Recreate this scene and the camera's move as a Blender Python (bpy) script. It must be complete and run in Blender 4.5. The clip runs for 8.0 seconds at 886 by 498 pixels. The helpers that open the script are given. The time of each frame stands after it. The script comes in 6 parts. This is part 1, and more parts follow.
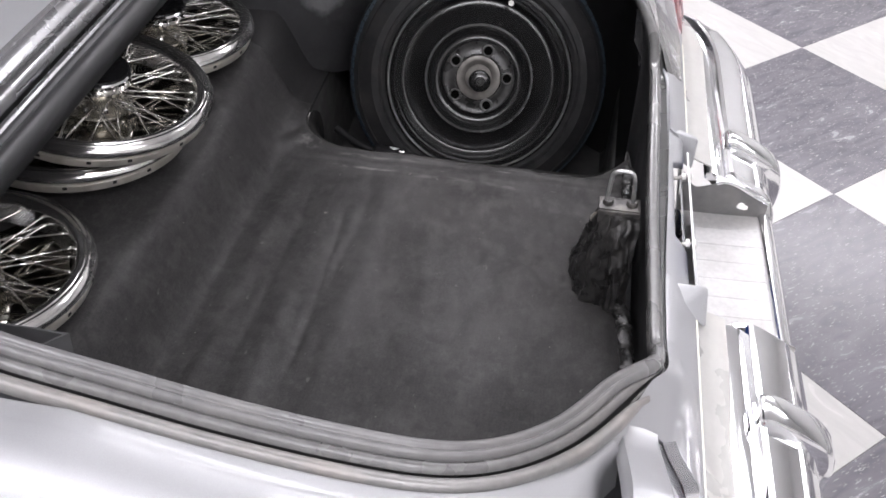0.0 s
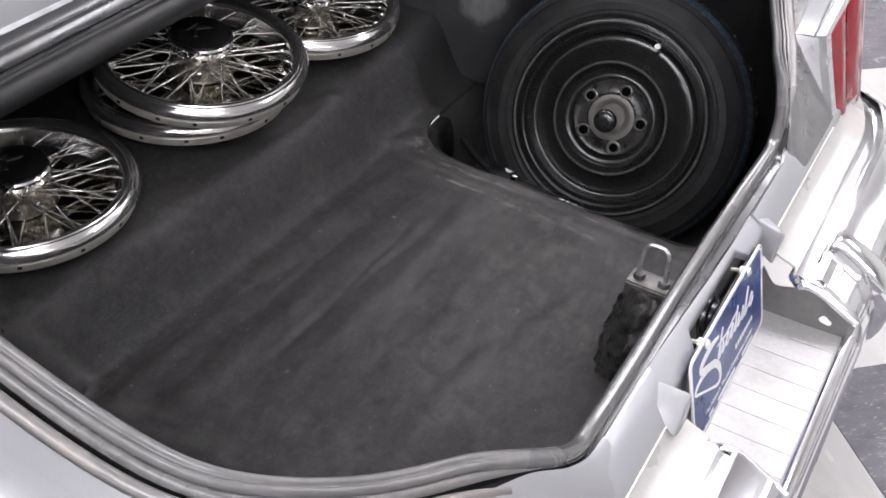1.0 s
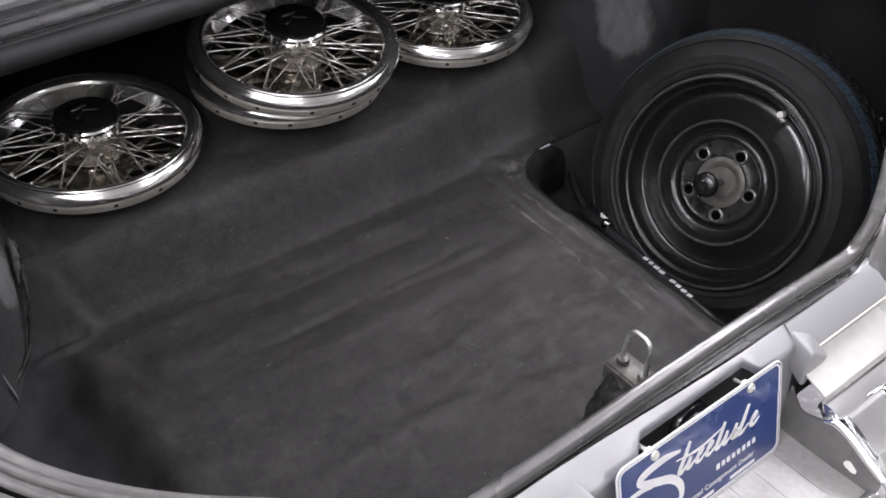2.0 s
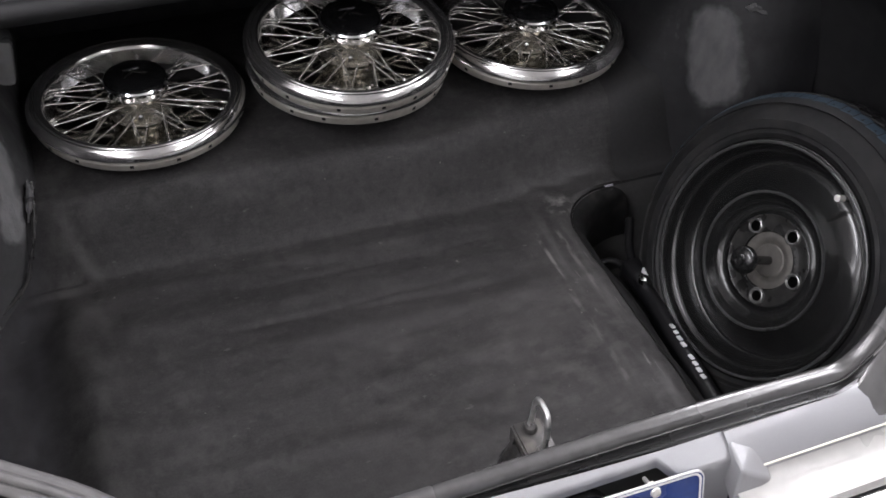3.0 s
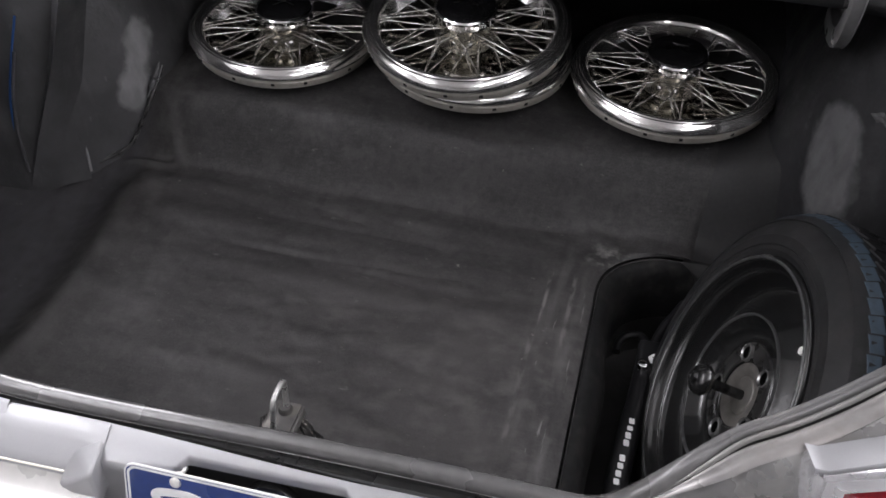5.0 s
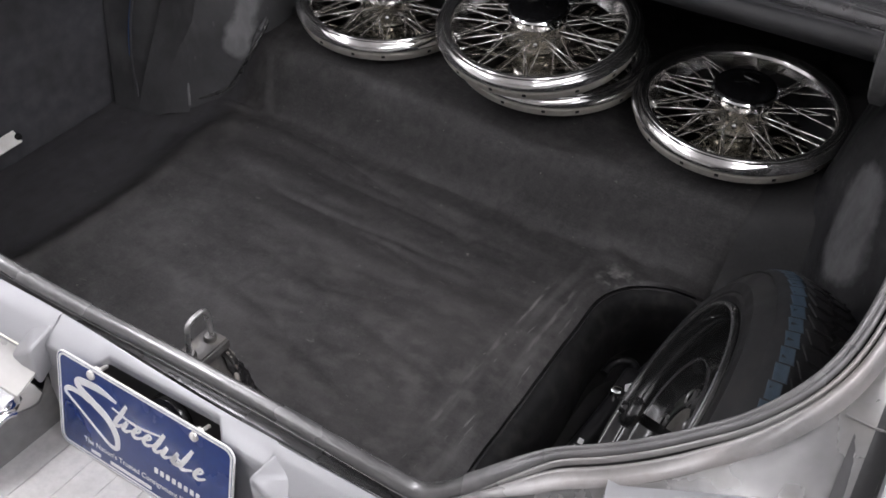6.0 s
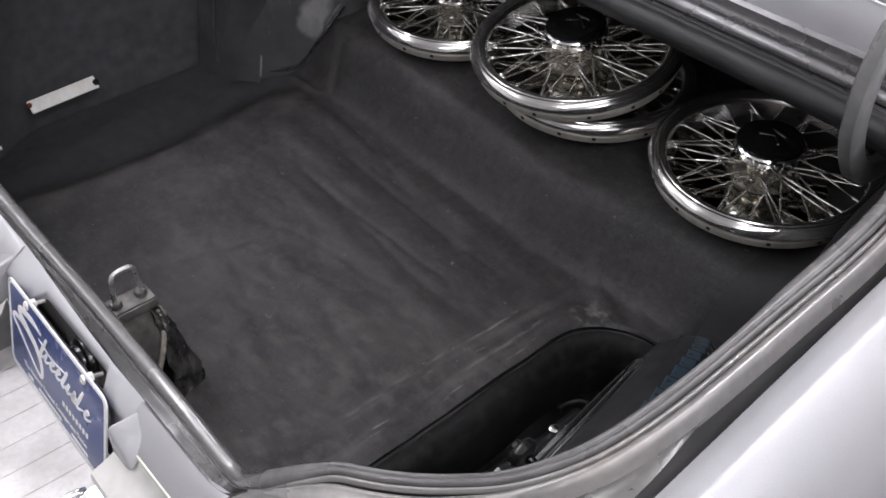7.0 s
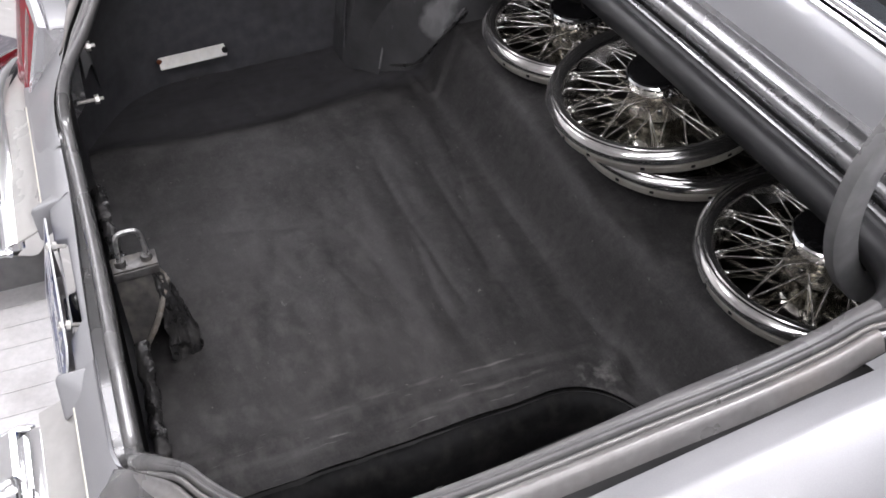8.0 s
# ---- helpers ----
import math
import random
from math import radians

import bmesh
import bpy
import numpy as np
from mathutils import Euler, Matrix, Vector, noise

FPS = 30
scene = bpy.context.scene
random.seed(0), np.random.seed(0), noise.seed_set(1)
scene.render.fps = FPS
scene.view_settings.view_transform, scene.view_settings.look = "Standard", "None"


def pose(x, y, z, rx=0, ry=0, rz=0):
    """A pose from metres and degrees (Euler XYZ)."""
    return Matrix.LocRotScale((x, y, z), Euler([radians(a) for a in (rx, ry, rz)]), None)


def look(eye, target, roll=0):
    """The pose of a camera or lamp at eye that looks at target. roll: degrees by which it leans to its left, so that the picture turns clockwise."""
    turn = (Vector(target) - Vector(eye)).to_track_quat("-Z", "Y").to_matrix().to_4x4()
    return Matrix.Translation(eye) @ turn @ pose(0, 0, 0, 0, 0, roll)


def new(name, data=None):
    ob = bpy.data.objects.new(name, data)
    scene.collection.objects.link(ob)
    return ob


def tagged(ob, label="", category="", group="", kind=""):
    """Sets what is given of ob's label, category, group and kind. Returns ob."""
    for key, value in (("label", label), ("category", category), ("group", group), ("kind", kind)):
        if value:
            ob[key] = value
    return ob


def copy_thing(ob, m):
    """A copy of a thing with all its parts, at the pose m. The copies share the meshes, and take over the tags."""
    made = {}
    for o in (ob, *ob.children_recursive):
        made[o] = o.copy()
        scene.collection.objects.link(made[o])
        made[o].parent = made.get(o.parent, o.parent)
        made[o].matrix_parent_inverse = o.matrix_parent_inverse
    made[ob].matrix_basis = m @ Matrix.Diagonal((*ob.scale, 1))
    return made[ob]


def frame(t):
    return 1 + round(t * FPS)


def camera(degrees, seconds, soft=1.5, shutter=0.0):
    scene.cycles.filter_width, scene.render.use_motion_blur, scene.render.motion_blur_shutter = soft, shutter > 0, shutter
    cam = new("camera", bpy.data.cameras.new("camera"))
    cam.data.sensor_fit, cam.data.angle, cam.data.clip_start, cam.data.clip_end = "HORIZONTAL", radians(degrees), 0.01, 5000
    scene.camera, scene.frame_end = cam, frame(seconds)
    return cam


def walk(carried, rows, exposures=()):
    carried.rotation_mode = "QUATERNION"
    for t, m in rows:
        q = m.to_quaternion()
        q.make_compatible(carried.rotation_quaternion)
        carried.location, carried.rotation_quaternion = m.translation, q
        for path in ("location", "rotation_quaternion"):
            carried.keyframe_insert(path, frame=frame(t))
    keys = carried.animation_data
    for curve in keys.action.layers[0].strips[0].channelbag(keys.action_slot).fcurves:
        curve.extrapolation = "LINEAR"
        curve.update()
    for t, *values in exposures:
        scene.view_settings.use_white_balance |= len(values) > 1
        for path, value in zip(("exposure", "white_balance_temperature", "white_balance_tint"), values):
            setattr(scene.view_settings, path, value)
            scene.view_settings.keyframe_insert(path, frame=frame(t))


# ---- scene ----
cam = camera(48.7, 8.0, soft=1.65)
PATH = [
    (0, (-1.29, 0.206, 1.579), (0.245, 0.411, 0.314), 2.2),
    (0.5, (-1.21, -0.001, 1.58), (0.25, 0.509, 0.313), 2.5),
    (1, (-1.082, -0.18, 1.585), (0.252, 0.596, 0.312), 2.1),
    (1.5, (-0.913, -0.326, 1.594), (0.237, 0.687, 0.31), 1.4),
    (2, (-0.744, -0.433, 1.591), (0.208, 0.765, 0.303), 1.2),
    (3.5, (-0.2, -0.593, 1.578), (0.127, 0.897, 0.286), 1.2),
    (4, (-0.031, -0.613, 1.578), (0.067, 0.909, 0.283), 1.1),
    (4.5, (0.167, -0.606, 1.578), (0.04, 0.911, 0.281), 0.8),
    (6, (0.738, -0.479, 1.597), (-0.074, 0.796, 0.287), 0.6),
    (6.5, (0.902, -0.353, 1.604), (-0.08, 0.791, 0.289), 0.3),
    (7, (1.024, -0.21, 1.611), (-0.115, 0.77, 0.291), -0.0),
    (7.5, (1.105, -0.044, 1.614), (-0.182, 0.725, 0.291), -0.4),
    (8, (1.156, 0.119, 1.617), (-0.233, 0.678, 0.291), -0.8),
]
walk(cam, [(t, look(eye, target, roll)) for t, eye, target, roll in PATH],
     exposures=[(0, 0.50), (1.5, 0.44), (3.5, 0.14), (4.5, 0.08), (6.5, 0.08), (8, 0.18)])

# ---- world, light, exposure ----
XC = 0.006           # the car's middle line
world = bpy.data.worlds.new("showroom_world")
scene.world = world
world.use_nodes = True
world.node_tree.nodes["Background"].inputs[0].default_value = (0.8, 0.85, 0.9, 1)
world.node_tree.nodes["Background"].inputs[1].default_value = 0.05

# guessed, unseen pendant lamps: two rows and three more; each also lights the ceiling
# 5.0 fits a floor glare, -4.2 mirrors it, 4.2 only brightens the seal
LAMPS = [(-2.0, -2.7, 30), (-2.0, -0.3, 54), (-2.0, 2.3, 58), (2.0, -2.7, 28), (2.0, -0.3, 48), (2.0, 2.3, 76), (5.0, -1.8, 40), (-4.2, -1.6, 34), (4.2, 1.3, 44)]
CEILING, DROP = 3.5, 0.35
for lx, ly, watts in LAMPS:
    for share, turn, lift in ((0.66, 0, -0.045), (0.68, 180, 0.045)):
        data = bpy.data.lights.new("assumed_lamp", "AREA")
        data.shape, data.size, data.size_y, data.energy = "RECTANGLE", 0.5, 1.9, watts * share
        data.color = (0.970, 0.945, 1.012)
        lamp = new("assumed_lamp", data)
        lamp.matrix_world = pose(lx, ly, CEILING - DROP + lift, turn, 0, 0)


# ---- materials ----
def material(name, colour, rough=0.5, metal=0.0, vary=0.15, scale=40.0, bump=0.0, bump_scale=200.0, coat=0.0, rough_vary=0.08, stain=None, stain_amount=0.0, stain_scale=6.0, distance=0.001, specular=0.5):
    """A surface with grain and blotches at two scales, uneven gloss and fine relief, in metres."""
    m = bpy.data.materials.new(name)
    m.use_nodes = True
    nodes, links = m.node_tree.nodes, m.node_tree.links
    bsdf = nodes["Principled BSDF"]
    where = nodes.new("ShaderNodeTexCoord")
    fine = nodes.new("ShaderNodeTexNoise")
    fine.inputs["Scale"].default_value, fine.inputs["Detail"].default_value = scale, 6
    broad = nodes.new("ShaderNodeTexNoise")
    broad.inputs["Scale"].default_value, broad.inputs["Detail"].default_value = stain_scale, 5
    for n in (fine, broad):
        links.new(where.outputs["Object"], n.inputs["Vector"])
    ramp = nodes.new("ShaderNodeMapRange")
    ramp.inputs["From Min"].default_value, ramp.inputs["From Max"].default_value = 0.3, 0.7
    ramp.inputs["To Min"].default_value, ramp.inputs["To Max"].default_value = 1 - vary, 1 + vary
    links.new(fine.outputs["Fac"], ramp.inputs["Value"])
    tint = nodes.new("ShaderNodeVectorMath")
    tint.operation = "SCALE"
    tint.inputs[0].default_value = colour
    links.new(ramp.outputs["Result"], tint.inputs["Scale"])
    result = tint.outputs["Vector"]
    if stain:
        where_stained = nodes.new("ShaderNodeMapRange")
        where_stained.inputs["From Min"].default_value, where_stained.inputs["From Max"].default_value = 0.48, 0.72
        where_stained.inputs["To Max"].default_value = stain_amount
        links.new(broad.outputs["Fac"], where_stained.inputs["Value"])
        mix = nodes.new("ShaderNodeMix")
        mix.data_type = "RGBA"
        links.new(where_stained.outputs["Result"], mix.inputs["Factor"])
        links.new(result, mix.inputs["A"])
        mix.inputs["B"].default_value = (*stain, 1)
        result = mix.outputs["Result"]
    links.new(result, bsdf.inputs["Base Color"])
    gloss = nodes.new("ShaderNodeMapRange")
    gloss.inputs["From Min"].default_value, gloss.inputs["From Max"].default_value = 0.35, 0.65
    gloss.inputs["To Min"].default_value, gloss.inputs["To Max"].default_value = max(rough - rough_vary, 0.02), min(rough + rough_vary, 1)
    links.new(broad.outputs["Fac"], gloss.inputs["Value"])
    links.new(gloss.outputs["Result"], bsdf.inputs["Roughness"])
    bsdf.inputs["Metallic"].default_value = metal
    bsdf.inputs["Coat Weight"].default_value = coat
    bsdf.inputs["Coat Roughness"].default_value = 0.06
    bsdf.inputs["Specular IOR Level"].default_value = specular
    if bump:
        grain = nodes.new("ShaderNodeTexNoise")
        grain.inputs["Scale"].default_value, grain.inputs["Detail"].default_value = bump_scale, 4
        links.new(where.outputs["Object"], grain.inputs["Vector"])
        relief = nodes.new("ShaderNodeBump")
        relief.inputs["Strength"].default_value, relief.inputs["Distance"].default_value = bump, distance
        links.new(grain.outputs["Fac"], relief.inputs["Height"])
        links.new(relief.outputs["Normal"], bsdf.inputs["Normal"])
    return m


SILVER = material("silver_paint", (0.375, 0.379, 0.389), 0.47, 0.46, 0.04, 900, coat=0.45, stain=(0.48, 0.475, 0.47), stain_amount=0.2, stain_scale=5)
SILVER_WORN = material("worn_silver_paint", (0.45, 0.445, 0.437), 0.42, 0.30, 0.08, 120, bump=0.15, bump_scale=60, stain=(0.34, 0.32, 0.295), stain_amount=0.4, stain_scale=14)
# left ledge: a darker colour stands in for its dimmer light
GUTTER_DARK = material("dimmed_left_gutter", (0.125, 0.123, 0.121), 0.34, 0.0, 0.15, 80, stain=(0.14, 0.13, 0.12), stain_amount=0.4, stain_scale=10)
GUTTER_PAINT = material("dusty_gutter_paint", (0.225, 0.219, 0.213), 0.44, 0.35, 0.08, 90, stain=(0.42, 0.35, 0.31), stain_amount=0.4, stain_scale=9)
GUTTER_DULL = material("dull_gutter_paint", (0.27, 0.263, 0.257), 0.34, 0.42, 0.10, 90, stain=(0.27, 0.235, 0.21), stain_amount=0.4, stain_scale=9)
RUBBER = material("rubber_seal", (0.128, 0.126, 0.126), 0.31, 0.0, 0.12, 60, coat=0.12, bump=0.1, bump_scale=300, stain=(0.2, 0.19, 0.18), stain_amount=0.35, stain_scale=12)
# deck gutter: silver paint, its dark reflections put into a darker colour
DECK_GUTTER = material("deck_silver_darkened", (0.21, 0.21, 0.215), 0.25, 0.85, 0.08, 60, stain=(0.12, 0.115, 0.11), stain_amount=0.5, stain_scale=14)
# silver of the right corner, coloured darker to offset the lamp light there
CORNER_PAINT = material("dimmed_corner_silver", (0.25, 0.249, 0.246), 0.26, 0.6, 0.10, 60, coat=0.2, stain=(0.22, 0.20, 0.165), stain_amount=0.4, stain_scale=11)
GAP_GREY = material("grey_gap_paint", (0.026, 0.026, 0.0265), 0.5, 0.0, 0.15, 60, stain=(0.05, 0.047, 0.043), stain_amount=0.4, stain_scale=12)
CHANNEL_BLACK = material("glossy_channel_black", (0.016, 0.016, 0.016), 0.30, 0.0, 0.2, 80, coat=0.8)
BLACK_GAP = material("plain_black", (0.012, 0.012, 0.012), 0.6, 0.0, 0.2, 80)
CHROME = material("chrome", (0.78, 0.78, 0.79), 0.07, 1.0, 0.02, 50, rough_vary=0.04)
CHROME_WORN = material("hazy_chrome", (0.70, 0.70, 0.70), 0.16, 1.0, 0.06, 90, rough_vary=0.07, stain=(0.45, 0.42, 0.38), stain_amount=0.3, stain_scale=30)
COVER_CHROME = material("dusty_chrome", (0.74, 0.73, 0.72), 0.13, 0.95, 0.05, 60, rough_vary=0.06, stain=(0.44, 0.42, 0.39), stain_amount=0.35, stain_scale=22)
DARK_CHROME = material("tarnished_chrome", (0.46, 0.445, 0.40), 0.12, 1.0, 0.2, 60, rough_vary=0.08, stain=(0.16, 0.145, 0.12), stain_amount=0.5, stain_scale=18)
STEEL = material("spoke_steel", (0.92, 0.90, 0.85), 0.26, 0.70, 0.06, 200, rough_vary=0.06)
NECK_CHROME = material("aged_neck_chrome", (0.50, 0.475, 0.42), 0.22, 0.9, 0.08, 60, rough_vary=0.1, stain=(0.22, 0.20, 0.16), stain_amount=0.6, stain_scale=30)
SPOKE = material("bright_spoke_steel", (0.93, 0.91, 0.87), 0.20, 0.92, 0.06, 200, rough_vary=0.06)
BAND = material("aged_band", (0.55, 0.53, 0.48), 0.38, 0.45, 0.10, 60, stain=(0.32, 0.29, 0.23), stain_amount=0.5, stain_scale=25)
CAP_BLACK = material("gloss_black_cap", (0.014, 0.014, 0.015), 0.20, 0.0, 0.2, 60)
RIM_BLACK = material("gloss_black_steel", (0.015, 0.015, 0.0152), 0.22, 0.0, 0.15, 40, coat=0.4, rough_vary=0.05, stain=(0.022, 0.022, 0.021), stain_amount=0.2, stain_scale=12, specular=0.55)
TYRE = material("tyre_rubber", (0.016, 0.016, 0.0167), 0.55, 0.0, 0.25, 50, bump=0.25, bump_scale=250, rough_vary=0.12, stain=(0.042, 0.040, 0.038), stain_amount=0.5, stain_scale=18, specular=0.22)
TYRE_BLUE = material("blue_tread_paint", (0.030, 0.052, 0.076), 0.5, 0.0, 0.4, 60, stain=(0.018, 0.022, 0.028), stain_amount=0.7, stain_scale=40)
MUD = material("dried_mud", (0.12, 0.112, 0.10), 0.9, 0.0, 0.3, 150, bump=0.6, bump_scale=150)
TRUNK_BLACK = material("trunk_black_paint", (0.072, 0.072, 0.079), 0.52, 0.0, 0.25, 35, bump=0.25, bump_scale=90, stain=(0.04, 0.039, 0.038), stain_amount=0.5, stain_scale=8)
SHEET_BLACK = material("dark_floor_black", (0.0115, 0.0112, 0.0118), 0.7, 0.0, 0.3, 150, bump=0.3, bump_scale=300, stain=(0.022, 0.021, 0.021), stain_amount=0.5, stain_scale=9)
TRUNK_CARD = material("black_trunk_card", (0.046, 0.046, 0.048), 0.75, 0.0, 0.2, 150, bump=0.3, bump_scale=400)
HOUSE_GREY = material("grey_undercoat", (0.085, 0.085, 0.087), 0.6, 0.0, 0.25, 30, bump=0.5, bump_scale=60, distance=0.002, stain=(0.10, 0.10, 0.10), stain_amount=0.5, stain_scale=10)
PATCH = material("pale_sealer", (0.18, 0.18, 0.182), 0.7, 0.0, 0.2, 60, bump=0.5, bump_scale=90, distance=0.002)
BARE = material("bare_bracket_steel", (0.15, 0.146, 0.142), 0.42, 0.45, 0.2, 80, bump=0.3, bump_scale=90, stain=(0.05, 0.045, 0.04), stain_amount=0.8, stain_scale=30)
TAR = material("black_tar", (0.019, 0.0186, 0.0186), 0.32, 0.0, 0.3, 60, bump=0.8, bump_scale=110, distance=0.003, rough_vary=0.14, stain=(0.08, 0.076, 0.07), stain_amount=0.38, stain_scale=38)
LOCK_BLACK = material("black_vinyl", (0.008, 0.008, 0.009), 0.36, 0.0, 0.2, 60)
WHITE = material("white_ink", (0.78, 0.78, 0.78), 0.5, 0.0, 0.05, 80)
CREAM = material("cream_strip", (0.92, 0.905, 0.86), 0.5, 0.0, 0.08, 60, stain=(0.6, 0.52, 0.40), stain_amount=0.25, stain_scale=35)
LAMP_CHROME = material("pale_lamp_chrome", (0.74, 0.74, 0.76), 0.22, 0.75, 0.05, 60, stain=(0.55, 0.54, 0.53), stain_amount=0.3, stain_scale=20)
TRIM = material("yellowed_trim", (0.78, 0.76, 0.66), 0.35, 0.2, 0.1, 60)
LID_INNER = material("dark_lid_paint", (0.05, 0.05, 0.052), 0.5, 0.1, 0.1, 40)
RUST = material("rust", (0.16, 0.05, 0.02), 0.85, 0.0, 0.35, 90, bump=0.4, bump_scale=150)
PLATE_BLUE = material("plate_blue", (0.016, 0.040, 0.17), 0.30, 0.0, 0.08, 120, coat=0.15)
LENS_RED = material("red_lens", (0.28, 0.010, 0.020), 0.12, 0.0, 0.12, 40, coat=0.8)
WIRE_BLUE = material("blue_wire", (0.03, 0.10, 0.30), 0.4, 0.0, 0.1, 60)
WALL_PAINT = material("wall_paint", (0.70, 0.70, 0.69), 0.7, 0.0, 0.04, 30, bump=0.1, bump_scale=120)
CEILING_PAINT = material("ceiling_paint", (0.78, 0.78, 0.77), 0.8, 0.0, 0.03, 30)
LAMP_FRAME = material("white_lamp_frame", (0.75, 0.75, 0.74), 0.5, 0.0, 0.03, 30)
GROUT = material("grout", (0.35, 0.35, 0.34), 0.8, 0.0, 0.15, 60)


def tile_material(name, low, high, rough, streaks):
    """Vinyl tile: broad marbling and short pale flecks, each tile a little different."""
    m = bpy.data.materials.new(name)
    m.use_nodes = True
    nodes, links = m.node_tree.nodes, m.node_tree.links
    bsdf = nodes["Principled BSDF"]
    where, info = nodes.new("ShaderNodeTexCoord"), nodes.new("ShaderNodeObjectInfo")
    shift = nodes.new("ShaderNodeVectorMath")
    shift.operation = "MULTIPLY_ADD"
    shift.inputs[1].default_value = (1, 1, 1)
    links.new(where.outputs["Object"], shift.inputs[0])
    spread = nodes.new("ShaderNodeVectorMath")
    spread.operation = "SCALE"
    spread.inputs[0].default_value = (37, 53, 11)
    links.new(info.outputs["Random"], spread.inputs["Scale"])
    links.new(spread.outputs["Vector"], shift.inputs[2])
    stretch = nodes.new("ShaderNodeMapping")
    stretch.inputs["Scale"].default_value = (1, 3.2, 1)
    stretch.inputs["Rotation"].default_value = (0, 0, radians(40))
    links.new(shift.outputs["Vector"], stretch.inputs["Vector"])
    flow = nodes.new("ShaderNodeTexNoise")
    flow.inputs["Scale"].default_value, flow.inputs["Detail"].default_value, flow.inputs["Distortion"].default_value = 7, 8, 1.2
    links.new(stretch.outputs["Vector"], flow.inputs["Vector"])
    fleck = nodes.new("ShaderNodeTexNoise")
    fleck.inputs["Scale"].default_value, fleck.inputs["Detail"].default_value = 62, 4
    links.new(stretch.outputs["Vector"], fleck.inputs["Vector"])
    ramp = nodes.new("ShaderNodeValToRGB")
    ramp.color_ramp.elements[0].position, ramp.color_ramp.elements[0].color = 0.3, (*low, 1)
    ramp.color_ramp.elements[1].position, ramp.color_ramp.elements[1].color = 0.72, (*high, 1)
    links.new(flow.outputs["Fac"], ramp.inputs["Fac"])
    spots = nodes.new("ShaderNodeMapRange")
    spots.inputs["From Min"].default_value, spots.inputs["From Max"].default_value = 0.60, 0.74
    spots.inputs["To Max"].default_value = streaks
    links.new(fleck.outputs["Fac"], spots.inputs["Value"])
    mix = nodes.new("ShaderNodeMix")
    mix.data_type = "RGBA"
    links.new(spots.outputs["Result"], mix.inputs["Factor"])
    links.new(ramp.outputs["Color"], mix.inputs["A"])
    mix.inputs["B"].default_value = (0.62, 0.60, 0.60, 1)
    links.new(mix.outputs["Result"], bsdf.inputs["Base Color"])
    gloss = nodes.new("ShaderNodeMapRange")
    gloss.inputs["To Min"].default_value, gloss.inputs["To Max"].default_value = rough - 0.08, rough + 0.12
    links.new(flow.outputs["Fac"], gloss.inputs["Value"])
    links.new(gloss.outputs["Result"], bsdf.inputs["Roughness"])
    return m


TILE_DARK = tile_material("dark_vinyl_tile", (0.100, 0.096, 0.108), (0.165, 0.158, 0.175), 0.22, 0.5)
TILE_LIGHT = tile_material("light_vinyl_tile", (0.43, 0.421, 0.406), (0.485, 0.476, 0.460), 0.22, 0.1)


